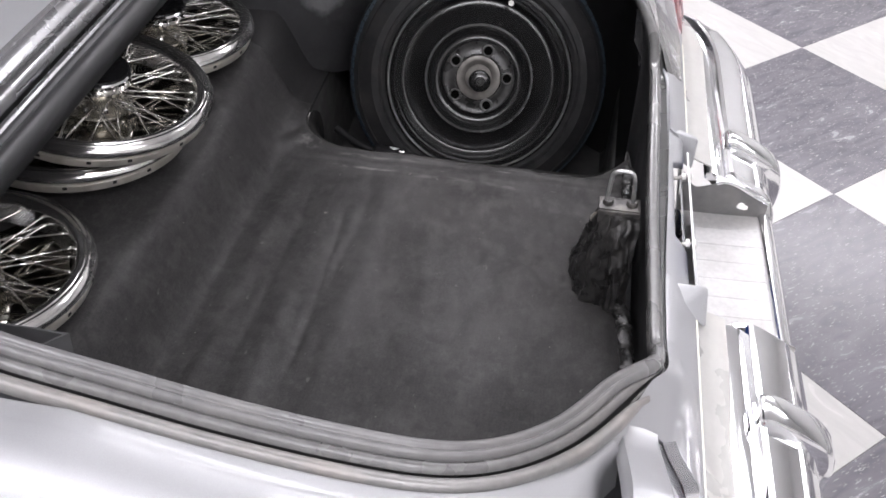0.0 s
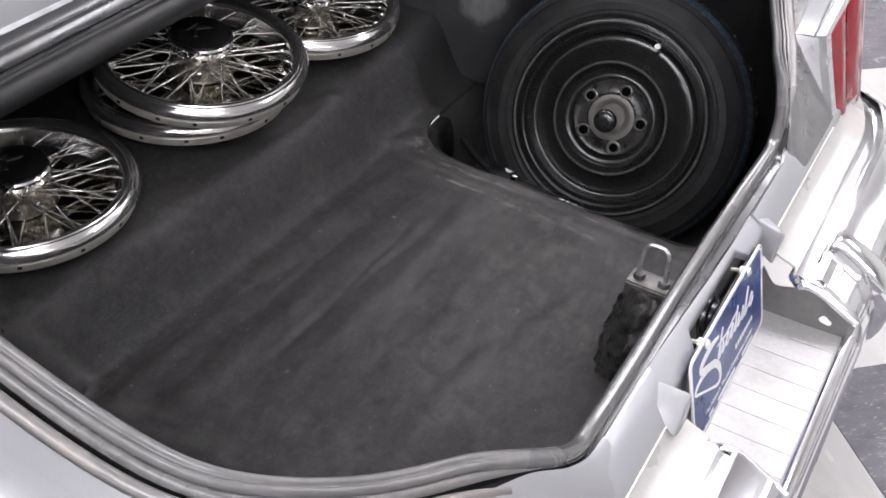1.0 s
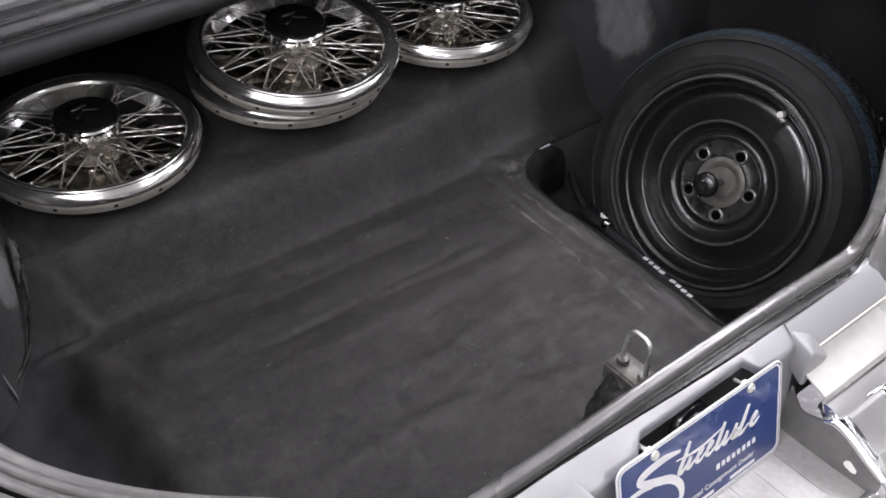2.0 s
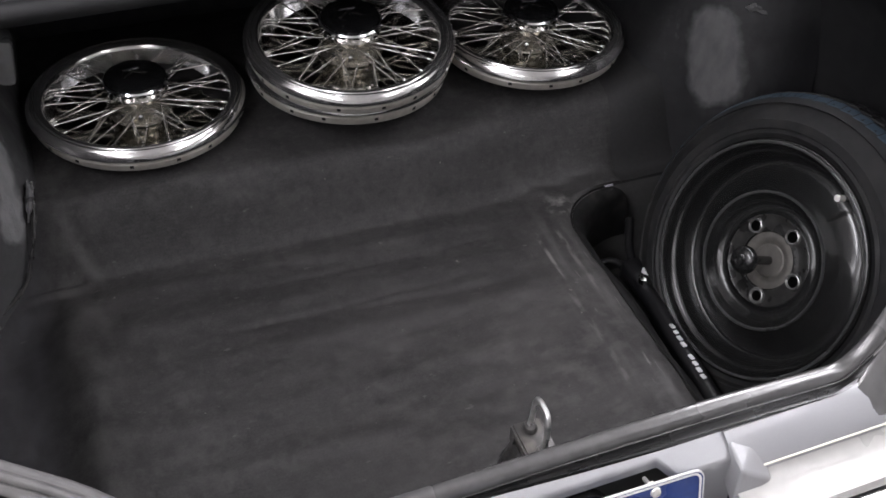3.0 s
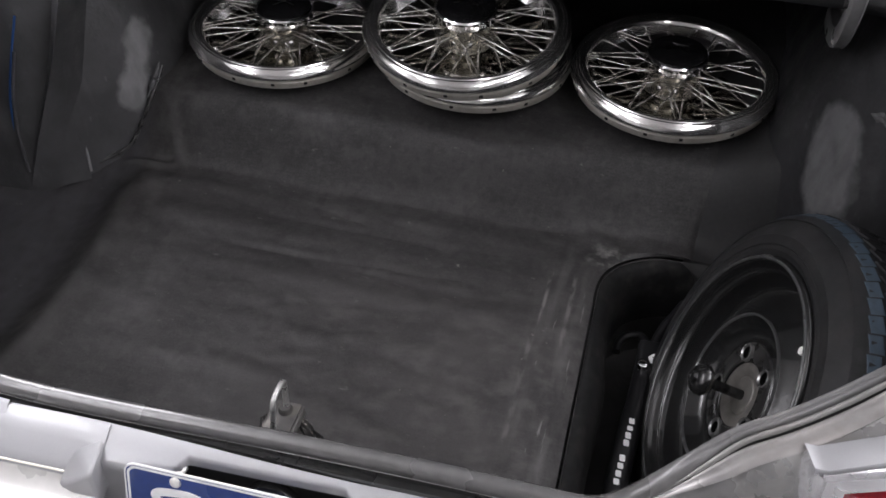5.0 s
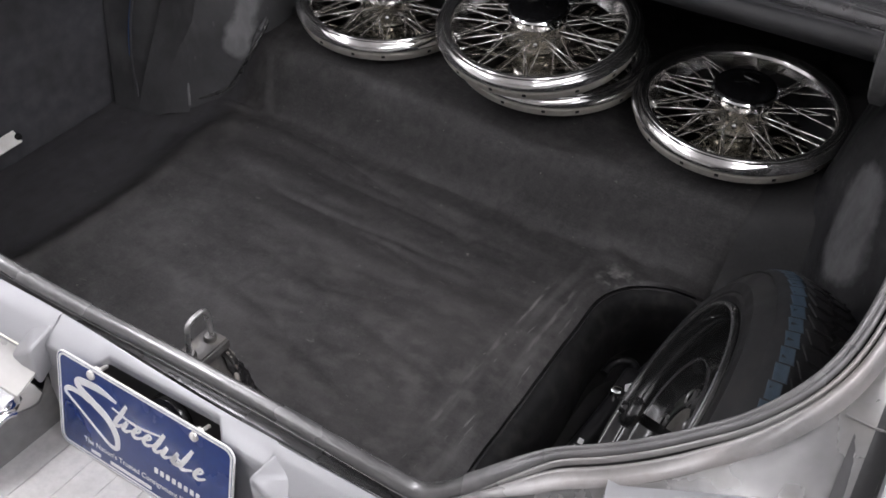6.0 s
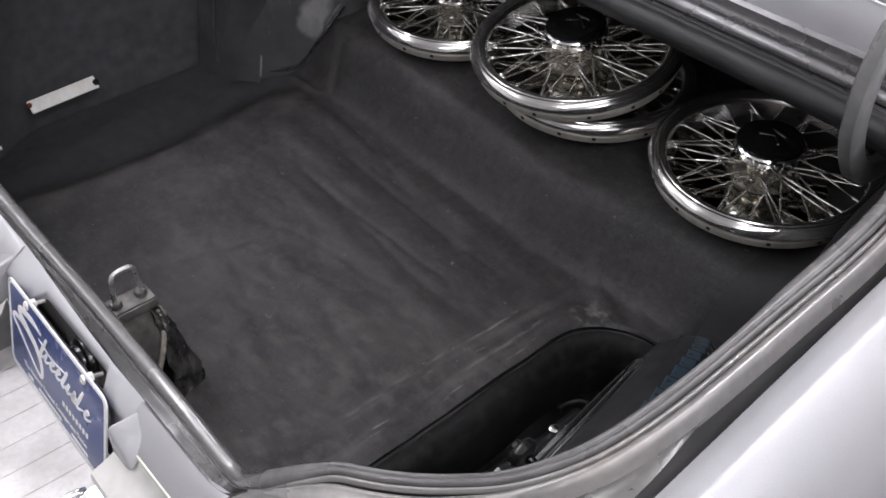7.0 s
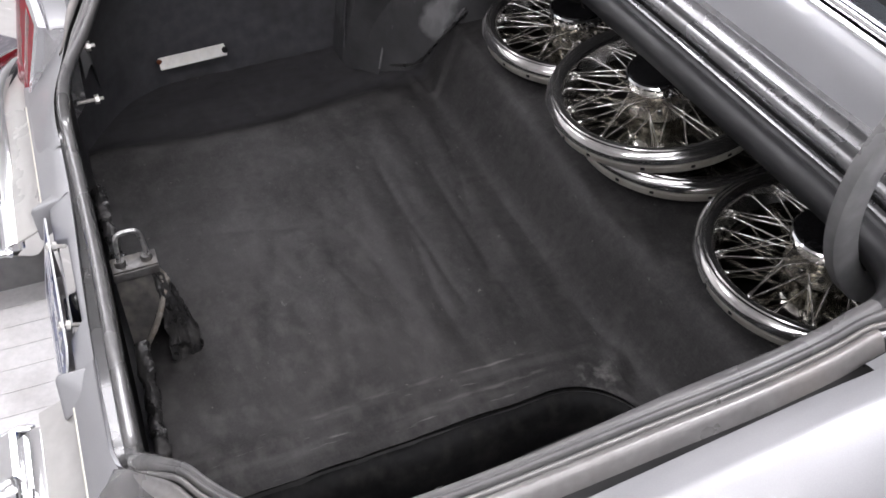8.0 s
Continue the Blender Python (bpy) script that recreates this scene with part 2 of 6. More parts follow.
def mat_material():
    """Black ribbed trunk mat: matt, with a fine weave, chalky scuffs and dust in broad patches."""
    m = bpy.data.materials.new("trunk_mat_rubber")
    m.use_nodes = True
    nodes, links = m.node_tree.nodes, m.node_tree.links
    bsdf = nodes["Principled BSDF"]
    where = nodes.new("ShaderNodeTexCoord")

    def noise_at(scale, detail, stretch=(1, 1, 1), turn=0.0):
        mapping = nodes.new("ShaderNodeMapping")
        mapping.inputs["Scale"].default_value, mapping.inputs["Rotation"].default_value = stretch, (0, 0, radians(turn))
        links.new(where.outputs["Object"], mapping.inputs["Vector"])
        n = nodes.new("ShaderNodeTexNoise")
        n.inputs["Scale"].default_value, n.inputs["Detail"].default_value = scale, detail
        links.new(mapping.outputs["Vector"], n.inputs["Vector"])
        return n.outputs["Fac"]

    def ranged(value, a, b, c, d):
        r = nodes.new("ShaderNodeMapRange")
        for key, v in zip(("From Min", "From Max", "To Min", "To Max"), (a, b, c, d)):
            r.inputs[key].default_value = v
        links.new(value, r.inputs["Value"])
        return r.outputs["Result"]

    def blend(fac, a, colour):
        mix = nodes.new("ShaderNodeMix")
        mix.data_type = "RGBA"
        links.new(fac, mix.inputs["Factor"])
        if isinstance(a, tuple):
            mix.inputs["A"].default_value = (*a, 1)
        else:
            links.new(a, mix.inputs["A"])
        mix.inputs["B"].default_value = (*colour, 1)
        return mix.outputs["Result"]

    def product(a, b):
        n = nodes.new("ShaderNodeMath")
        n.operation = "MULTIPLY"
        links.new(a, n.inputs[0])
        links.new(b, n.inputs[1])
        return n.outputs[0]

    split = nodes.new("ShaderNodeSeparateXYZ")
    links.new(where.outputs["Object"], split.inputs["Vector"])
    along, ahead = split.outputs["X"], split.outputs["Y"]
    c = blend(ranged(noise_at(300, 5), 0.33, 0.67, 0, 1), (0.0117, 0.0112, 0.0113), (0.0270, 0.0257, 0.0257))
    c = blend(ranged(noise_at(150, 3, (0.25, 3.0, 1)), 0.40, 0.72, 0, 0.30), c, (0.0396, 0.0376, 0.0371))
    c = blend(ranged(noise_at(3.0, 7), 0.46, 0.74, 0, 0.45), c, (0.0387, 0.0369, 0.0365))
    c = blend(ranged(noise_at(13, 9, (1, 1.6, 1)), 0.54, 0.76, 0, 0.5), c, (0.0540, 0.0515, 0.0504))
    c = blend(ranged(noise_at(75, 8, (1, 1.3, 1)), 0.52, 0.70, 0, 0.55), c, (0.0440, 0.0420, 0.0412))
    c = blend(ranged(noise_at(48, 9, (1.3, 1, 1), 20), 0.50, 0.66, 0, 0.55), c, (0.0100, 0.0096, 0.0097))
    # dust gathered towards the rear, beside the well
    dusty = product(ranged(along, -0.30, 0.14, 0, 1), ranged(ahead, 0.70, 0.40, 0, 1))
    c = blend(product(dusty, ranged(noise_at(4.5, 8), 0.36, 0.68, 0.05, 0.75)), c, (0.0540, 0.0511, 0.0497))
    c = blend(product(dusty, ranged(noise_at(24, 9, (1, 1.5, 1)), 0.50, 0.76, 0, 0.6)), c, (0.0846, 0.0805, 0.0774))
    # worn ridge beside the well: chalky streaks along the car, and a rubbed spot at its corner
    ridge = product(ranged(along, 0.215, 0.262, 0, 1), ranged(along, 0.335, 0.305, 0, 1))
    ridge = product(ridge, ranged(ahead, 0.74, 0.66, 0, 1))
    c = blend(product(ridge, ranged(noise_at(11, 6, (4, 0.7, 1)), 0.46, 0.74, 0, 0.6)), c, (0.0855, 0.0828, 0.0810))
    c = blend(product(ridge, ranged(noise_at(36, 4, (5, 0.5, 1)), 0.67, 0.75, 0, 0.5)), c, (0.22, 0.215, 0.205))
    # two rubbed lines along the ridge, broken and uneven
    for middle, half, first, last, amount in ((0.250, 0.0040, 0.50, 0.64, 0.85), (0.243, 0.0060, 0.24, 0.50, 0.40), (0.291, 0.0050, 0.46, 0.645, 0.55)):
        line = product(ranged(along, middle - half, middle - 0.3 * half, 0, 1), ranged(along, middle + half, middle + 0.3 * half, 0, 1))
        line = product(line, product(ranged(ahead, first, first + 0.03, 0, 1), ranged(ahead, last, last - 0.02, 0, 1)))
        c = blend(product(line, ranged(noise_at(30, 7, (3, 1, 1)), 0.42, 0.62, 0, amount)), c, (0.150, 0.144, 0.137))
    corner = product(product(ranged(along, 0.29, 0.32, 0, 1), ranged(along, 0.39, 0.35, 0, 1)), product(ranged(ahead, 0.65, 0.69, 0, 1), ranged(ahead, 0.74, 0.715, 0, 1)))
    c = blend(product(corner, ranged(noise_at(55, 5), 0.48, 0.70, 0, 0.6)), c, (0.20, 0.195, 0.185))
    ridge = product(ranged(along, -0.60, -0.53, 0, 1), ranged(along, -0.43, -0.50, 0, 1))
    c = blend(product(ridge, ranged(noise_at(14, 6, (2, 1, 1)), 0.42, 0.75, 0, 0.6)), c, (0.0765, 0.0738, 0.0720))
    # left of the outer ridge the mat is coloured paler and bluer
    c = blend(product(ranged(along, -0.545, -0.585, 0, 1), ranged(noise_at(20, 8, (2.5, 1, 1)), 0.30, 0.70, 0.45, 1.0)), c, (0.052, 0.051, 0.055))
    c = blend(ranged(noise_at(40, 3, (1, 2.2, 1), 25), 0.71, 0.79, 0, 0.4), c, (0.17, 0.165, 0.155))
    c = blend(ranged(noise_at(70, 2), 0.76, 0.80, 0, 0.6), c, (0.20, 0.19, 0.17))
    links.new(c, bsdf.inputs["Base Color"])
    links.new(ranged(noise_at(7, 5), 0.35, 0.65, 0.58, 0.80), bsdf.inputs["Roughness"])
    bsdf.inputs["Specular IOR Level"].default_value = 0.4
    relief = nodes.new("ShaderNodeBump")
    relief.inputs["Strength"].default_value, relief.inputs["Distance"].default_value = 0.45, 0.0010
    links.new(noise_at(330, 5), relief.inputs["Height"])
    links.new(relief.outputs["Normal"], bsdf.inputs["Normal"])
    return m


MAT = mat_material()


def housing_material(name, colour, worn, low, high, radius, soft, amount):
    """Undercoat on a wheel housing, with one rubbed, repaired patch, smears and a crusty relief."""
    m = bpy.data.materials.new(name)
    m.use_nodes = True
    nodes, links = m.node_tree.nodes, m.node_tree.links
    bsdf = nodes["Principled BSDF"]
    where = nodes.new("ShaderNodeTexCoord").outputs["Object"]

    def vector(operation, a, b):
        n = nodes.new("ShaderNodeVectorMath")
        n.operation = operation
        for socket, v in zip(n.inputs, (a, b)):
            if isinstance(v, tuple):
                socket.default_value = v
            elif v is not None:
                links.new(v, socket)
        return n

    def ranged(value, a, b, c, d):
        r = nodes.new("ShaderNodeMapRange")
        for key, v in zip(("From Min", "From Max", "To Min", "To Max"), (a, b, c, d)):
            r.inputs[key].default_value = v
        links.new(value, r.inputs["Value"])
        return r.outputs["Result"]

    def noise_at(scale, detail, stretch=(1, 1, 1)):
        n = nodes.new("ShaderNodeTexNoise")
        n.inputs["Scale"].default_value, n.inputs["Detail"].default_value = scale, detail
        links.new(vector("MULTIPLY", where, stretch).outputs[0], n.inputs["Vector"])
        return n.outputs["Fac"]

    def math_of(operation, a, b):
        n = nodes.new("ShaderNodeMath")
        n.operation = operation
        for socket, v in zip(n.inputs, (a, b)):
            if isinstance(v, float):
                socket.default_value = v
            else:
                links.new(v, socket)
        return n.outputs[0]

    def blend(fac, a, b):
        mix = nodes.new("ShaderNodeMix")
        mix.data_type = "RGBA"
        links.new(fac, mix.inputs["Factor"])
        for key, v in (("A", a), ("B", b)):
            if isinstance(v, tuple):
                mix.inputs[key].default_value = (*v, 1)
            else:
                links.new(v, mix.inputs[key])
        return mix.outputs["Result"]

    way = Vector(high) - Vector(low)
    from_low = vector("SUBTRACT", where, tuple(low)).outputs[0]
    share = ranged(vector("DOT_PRODUCT", from_low, tuple(way)).outputs["Value"], 0, way.length_squared, 0, 1)
    spine = vector("SCALE", tuple(way), None)
    links.new(share, spine.inputs["Scale"])
    off = vector("LENGTH", vector("SUBTRACT", from_low, spine.outputs[0]).outputs[0], None).outputs["Value"]
    off = math_of("ADD", off, ranged(noise_at(24, 6), 0, 1, -0.022, 0.022))
    patch = math_of("MULTIPLY", ranged(off, radius + soft, radius - soft, 0, 1), ranged(noise_at(45, 6, (1, 1, 0.45)), 0.25, 0.6, 0.55, 1.0))
    c = blend(ranged(noise_at(9, 7), 0.35, 0.68, 0, 1), tuple(v * 0.7 for v in colour), tuple(v * 1.25 for v in colour))
    c = blend(ranged(noise_at(13, 8, (1, 1, 0.35)), 0.60, 0.76, 0, 0.45), c, tuple(0.5 * (v + w) for v, w in zip(colour, worn)))
    c = blend(ranged(noise_at(60, 5, (1, 1, 0.5)), 0.68, 0.78, 0, 0.4), c, worn)
    c = blend(math_of("MULTIPLY", patch, amount), c, worn)
    links.new(c, bsdf.inputs["Base Color"])
    links.new(ranged(noise_at(16, 5), 0.35, 0.65, 0.42, 0.72), bsdf.inputs["Roughness"])
    relief = nodes.new("ShaderNodeBump")
    relief.inputs["Strength"].default_value, relief.inputs["Distance"].default_value = 0.6, 0.004
    links.new(math_of("ADD", math_of("ADD", noise_at(26, 6), math_of("MULTIPLY", noise_at(110, 5), 0.35)), math_of("MULTIPLY", patch, 0.45)), relief.inputs["Height"])
    links.new(relief.outputs["Normal"], bsdf.inputs["Normal"])
    return m


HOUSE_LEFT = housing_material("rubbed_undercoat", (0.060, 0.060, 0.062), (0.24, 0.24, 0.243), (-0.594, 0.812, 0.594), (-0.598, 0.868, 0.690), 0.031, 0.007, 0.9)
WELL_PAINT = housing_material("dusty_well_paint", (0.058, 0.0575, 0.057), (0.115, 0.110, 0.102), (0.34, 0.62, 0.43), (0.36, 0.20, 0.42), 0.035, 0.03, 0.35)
# right undercoat is coloured far darker, in place of dimmer light there
HOUSE_RIGHT = housing_material("shaded_rubbed_undercoat", (0.014, 0.014, 0.0155), (0.118, 0.118, 0.121), (0.662, 0.755, 0.660), (0.660, 0.785, 0.735), 0.052, 0.007, 0.85)


def glass_material():
    m = bpy.data.materials.new("tinted_glass")
    m.use_nodes = True
    bsdf = m.node_tree.nodes["Principled BSDF"]
    bsdf.inputs["Base Color"].default_value = (0.35, 0.42, 0.50, 1)
    bsdf.inputs["Roughness"].default_value = 0.03
    bsdf.inputs["Transmission Weight"].default_value = 1.0
    bsdf.inputs["IOR"].default_value = 1.45
    return m


GLASS = glass_material()


# ---- mesh helpers ----
def linked(name, bm, mat, parent=None, label="", smooth=True):
    mesh = bpy.data.meshes.new(name)
    bmesh.ops.recalc_face_normals(bm, faces=bm.faces)
    bm.to_mesh(mesh)
    bm.free()
    for p in mesh.polygons:
        p.use_smooth = smooth
    if smooth:
        mesh.set_sharp_from_angle(angle=radians(38))
    mesh.materials.append(mat)
    ob = new(name, mesh)
    if parent:
        ob.parent = parent
    if label:
        ob["label"] = label
    return ob


def part(name, bm, mat, parent, label="", smooth=True):
    return linked(name, bm, mat, parent, label, smooth)


def thing(name, place, label, category, group="", kind=""):
    ob = new(name)
    ob.empty_display_size = 0.05
    ob.matrix_world = place
    return tagged(ob, label, category, group, kind)


def revolve(profile, n=64, closed=False):
    """A surface of revolution round z from (radius, height) pairs."""
    bm = bmesh.new()
    rings = []
    for r, z in profile:
        if r < 1e-6:
            rings.append([bm.verts.new((0, 0, z))])
        else:
            rings.append([bm.verts.new((r * math.cos(2 * math.pi * k / n), r * math.sin(2 * math.pi * k / n), z)) for k in range(n)])
    pairs = list(zip(rings, rings[1:])) + ([(rings[-1], rings[0])] if closed else [])
    for a, b in pairs:
        for k in range(n):
            j = (k + 1) % n
            if len(a) == 1 and len(b) == 1:
                continue
            if len(a) == 1:
                bm.faces.new((a[0], b[j], b[k]))
            elif len(b) == 1:
                bm.faces.new((a[k], a[j], b[0]))
            else:
                bm.faces.new((a[k], a[j], b[j], b[k]))
    return bm


def smooth_line(points, n=8, closed=False):
    """A Catmull-Rom curve through the points."""
    p = [Vector(q) for q in points]
    ext = [p[-1], *p, p[0], p[1]] if closed else [2 * p[0] - p[1], *p, 2 * p[-1] - p[-2]]
    out = []
    for i in range(1, len(ext) - 2):
        a, b, c, d = ext[i - 1:i + 3]
        for k in range(n):
            u = k / n
            out.append(0.5 * (2 * b + (c - a) * u + (2 * a - 5 * b + 4 * c - d) * u * u + (3 * b - a - 3 * c + d) * u ** 3))
    if not closed:
        out.append(p[-1])
    return out


def tube(points, radius, n=10, bm=None, radii=None, caps=True):
    """A round bar along a line of points."""
    bm = bm or bmesh.new()
    pts = [Vector(p) for p in points]
    rings, side = [], None
    for i, p in enumerate(pts):
        way = (pts[min(i + 1, len(pts) - 1)] - pts[max(i - 1, 0)]).normalized()
        if side is None:
            side = way.orthogonal().normalized()
        side = (side - way * side.dot(way)).normalized()
        other = way.cross(side)
        r = radii[i] if radii else radius
        rings.append([bm.verts.new(p + r * (math.cos(2 * math.pi * k / n) * side + math.sin(2 * math.pi * k / n) * other)) for k in range(n)])
    for a, b in zip(rings, rings[1:]):
        for k in range(n):
            bm.faces.new((a[k], a[(k + 1) % n], b[(k + 1) % n], b[k]))
    if caps:
        bm.faces.new(rings[0][::-1])
        bm.faces.new(rings[-1])
    return bm


def loft(rows, bm=None, closed_rows=False):
    """Quads between rows of points of equal length."""
    bm = bm or bmesh.new()
    made = [[bm.verts.new(p) for p in row] for row in rows]
    for a, b in zip(made, made[1:]):
        m = len(a)
        for k in range(m if closed_rows else m - 1):
            bm.faces.new((a[k], a[(k + 1) % m], b[(k + 1) % m], b[k]))
    return bm


def block(size, at=(0, 0, 0), bevel=0.002, segments=2, turn=None):
    """A box with rounded edges."""
    bm = bmesh.new()
    bmesh.ops.create_cube(bm, size=1, matrix=Matrix.Diagonal((*size, 1)))
    if bevel:
        bmesh.ops.bevel(bm, geom=bm.edges, offset=bevel, segments=segments, affect="EDGES", profile=0.5)
    bmesh.ops.transform(bm, matrix=Matrix.Translation(at) @ (turn or Matrix()), verts=bm.verts)
    return bm


def prism(corners, depth, bevel=0.0):
    """A flat outline in the xy plane given depth along +z."""
    bm = bmesh.new()
    low = [bm.verts.new((x, y, 0)) for x, y in corners]
    high = [bm.verts.new((x, y, depth)) for x, y in corners]
    bm.faces.new(low[::-1])
    bm.faces.new(high)
    n = len(corners)
    for k in range(n):
        bm.faces.new((low[k], low[(k + 1) % n], high[(k + 1) % n], high[k]))
    if bevel:
        bmesh.ops.bevel(bm, geom=[e for e in bm.edges if abs(e.verts[0].co.z - e.verts[1].co.z) < 1e-6], offset=bevel, segments=2, affect="EDGES", profile=0.5)
    return bm


def moved(bm, m):
    bmesh.ops.transform(bm, matrix=m, verts=bm.verts)
    return bm


def thick(bm, depth):
    """Give a sheet depth on its back side."""
    bmesh.ops.recalc_face_normals(bm, faces=bm.faces)
    bmesh.ops.solidify(bm, geom=bm.faces[:], thickness=depth)
    return bm


def rounded(w, h, r, n=6):
    out = []
    for cx, cy, a in ((w / 2 - r, h / 2 - r, 0), (-w / 2 + r, h / 2 - r, 90), (-w / 2 + r, -h / 2 + r, 180), (w / 2 - r, -h / 2 + r, 270)):
        for k in range(n + 1):
            b = radians(a + 90 * k / n)
            out.append((cx + r * math.cos(b), cy + r * math.sin(b)))
    return out


def step(x, a, b):
    t = min(max((x - a) / (b - a), 0), 1)
    return t * t * (3 - 2 * t)


# ---- the showroom ----
TILE, TILE_TURN = 0.628, 43.6      # tile side; turn of the grid
GRID = pose(1.077, -0.573, 0, 0, 0, TILE_TURN)
COUNT = 8
HALF = COUNT * TILE + TILE / 2

floor = tagged(linked("floor", moved(block((2 * HALF, 2 * HALF, 0.06), (0, 0, -0.034), 0), GRID), GROUT, smooth=False),
               "showroom floor of dark and white vinyl tiles", "floor", kind="structure")


def build_room():
    for k, (dx, dy) in enumerate(((0, 1), (1, 0), (0, -1), (-1, 0))):
        name = ("wall_north", "wall_east", "wall_south", "wall_west")[k]
        size = (2 * HALF + 0.4, 0.2, CEILING + 0.1) if dy else (0.2, 2 * HALF, CEILING + 0.1)
        bm = moved(block(size, (dx * (HALF + 0.1), dy * (HALF + 0.1), CEILING / 2), 0), GRID)
        tagged(linked(name, bm, WALL_PAINT, smooth=False), "plain white painted showroom wall", "wall", kind="structure")
    bm = moved(block((2 * HALF + 0.4, 2 * HALF + 0.4, 0.15), (0, 0, CEILING + 0.13), 0), GRID)
    tagged(linked("ceiling", bm, CEILING_PAINT, smooth=False), "plain white showroom ceiling", "ceiling", kind="structure")


build_room()


def pendant_light(x, y):
    light = thing("pendant_light", pose(x, y, CEILING - DROP), "long white pendant light below the ceiling, assumed and out of view", "ceiling light", "pendant lights")
    part("spine", block((0.10, 1.96, 0.03), (0, 0, 0), 0.004), LAMP_FRAME, light)
    for sx, sy, w, d in ((0.265, 0, 0.02, 1.96), (-0.265, 0, 0.02, 1.96), (0, 0.97, 0.51, 0.02), (0, -0.97, 0.51, 0.02)):
        part("frame_bar", block((w, d, 0.06), (sx, sy, 0), 0.004), LAMP_FRAME, light)
    for sy in (-0.8, 0.8):
        part("cable", tube([(0, sy, 0.01), (0, sy, DROP)], 0.003, 6), LAMP_FRAME, light)


for lx, ly, watts in LAMPS:
    pendant_light(lx, ly)

# ---- the trunk opening ----
RIGHT_EDGE = [(0.20, 0.056, 0.702), (0.33, 0.054, 0.703), (0.372, 0.054, 0.704), (0.394, 0.056, 0.716), (0.42, 0.060, 0.742), (0.46, 0.078, 0.776), (0.50, 0.102, 0.800), (0.54, 0.118, 0.816), (0.58, 0.138, 0.832), (0.62, 0.158, 0.855),
              (0.664, 0.180, 0.888), (0.703, 0.225, 0.924), (0.720, 0.295, 0.945), (0.724, 0.40, 0.957), (0.723, 0.48, 0.961), (0.722, 0.582, 0.965), (0.712, 0.690, 0.968), (0.685, 0.765, 0.968), (0.62, 0.797, 0.967)]
FRONT_EDGE = [(0.40, 0.802, 0.966), (0.0, 0.805, 0.965), (-0.40, 0.802, 0.963)]
LEFT_EDGE = [(-0.62, 0.797, 0.96), (-0.685, 0.765, 0.955), (-0.714, 0.69, 0.948), (-0.722, 0.58, 0.933), (-0.726, 0.477, 0.916), (-0.728, 0.372, 0.903), (-0.718, 0.285, 0.886),
             (-0.685, 0.230, 0.862), (-0.625, 0.184, 0.826), (-0.562, 0.150, 0.796), (-0.500, 0.118, 0.775), (-0.446, 0.082, 0.750), (-0.410, 0.065, 0.726), (-0.374, 0.058, 0.703), (-0.335, 0.0575, 0.690), (-0.20, 0.058, 0.687)]
EDGE = smooth_line([(0.0, 0.059, 0.694), *RIGHT_EDGE, *FRONT_EDGE, *LEFT_EDGE], 9, closed=True)


def outward(line, i, closed=True):
    a, b = (line[i - 1], line[(i + 1) % len(line)]) if closed else (line[max(i - 1, 0)], line[min(i + 1, len(line) - 1)])
    d = b - a
    return Vector((d.y, -d.x, 0)).normalized()


for _ in range(8):
    EDGE = [EDGE[i] * 0.5 + (EDGE[i - 1] + EDGE[(i + 1) % len(EDGE)]) * 0.25 for i in range(len(EDGE))]
EDGE_OUT = [outward(EDGE, i) for i in range(len(EDGE))]
for _ in range(8):
    EDGE_OUT = [(EDGE_OUT[i - 1] + EDGE_OUT[i] + EDGE_OUT[(i + 1) % len(EDGE)]).normalized() for i in range(len(EDGE))]


def side_of(p):
    """How much a place on the edge belongs to the sides and the front rather than to the rear lip."""
    return step(p.y, 0.068, 0.13)


def right_of(p):
    """How much a place belongs to the driver's far side, where the gutter is narrower."""
    return step(p.x, 0.42, 0.52) * (1 - front_of(p))


def front_of(p):
    return step(p.y, 0.70, 0.79)


def mixed(a, b, t):
    return [(u0 + (u1 - u0) * t, w0 + (w1 - w0) * t) for (u0, w0), (u1, w1) in zip(a, b)]


def swept(profile_at, indices=None, closed_profile=False, line=EDGE, out=EDGE_OUT):
    """Carry a profile of (outward, up) pairs along the edge."""
    indices = list(range(len(line))) + [0] if indices is None else indices
    return loft([[line[i] + out[i] * u + Vector((0, 0, w)) for u, w in profile_at(line[i])] for i in indices], closed_rows=closed_profile)


car = thing("car", pose(0, 0, 0), "silver classic car with its trunk open", "car")

SEAL = [(-0.001, -0.014), (0.0, -0.004), (0.003, 0.001), (0.007, 0.002), (0.010, -0.001), (0.0115, -0.004), (0.013, -0.001), (0.0165, 0.001), (0.020, -0.002), (0.021, -0.008), (0.020, -0.016)]
SEAL_REAR = [(-0.001, -0.014), (0.0, -0.004), (0.0025, 0.0003), (0.0060, 0.0020), (0.0100, 0.0022), (0.0130, 0.0016), (0.0160, 0.0002), (0.0185, -0.0028), (0.0203, -0.0075), (0.021, -0.012), (0.020, -0.018)]
SEAL_FRONT = [(-0.002, -0.030), (-0.003, -0.012), (0.003, -0.002), (0.011, 0.002), (0.019, -0.002), (0.0215, -0.008), (0.024, -0.003), (0.029, -0.001), (0.034, -0.005), (0.036, -0.014), (0.034, -0.026)]
SEAL_RIGHT = [(-0.001, -0.014), (0.0, -0.004), (0.0015, 0.0), (0.004, 0.001), (0.0058, -0.001), (0.0068, -0.004), (0.0078, -0.001), (0.0098, 0.0005), (0.0120, -0.002), (0.0126, -0.008), (0.0120, -0.016)]


def soften(ob):
    ob.data.set_sharp_from_angle(angle=radians(150))


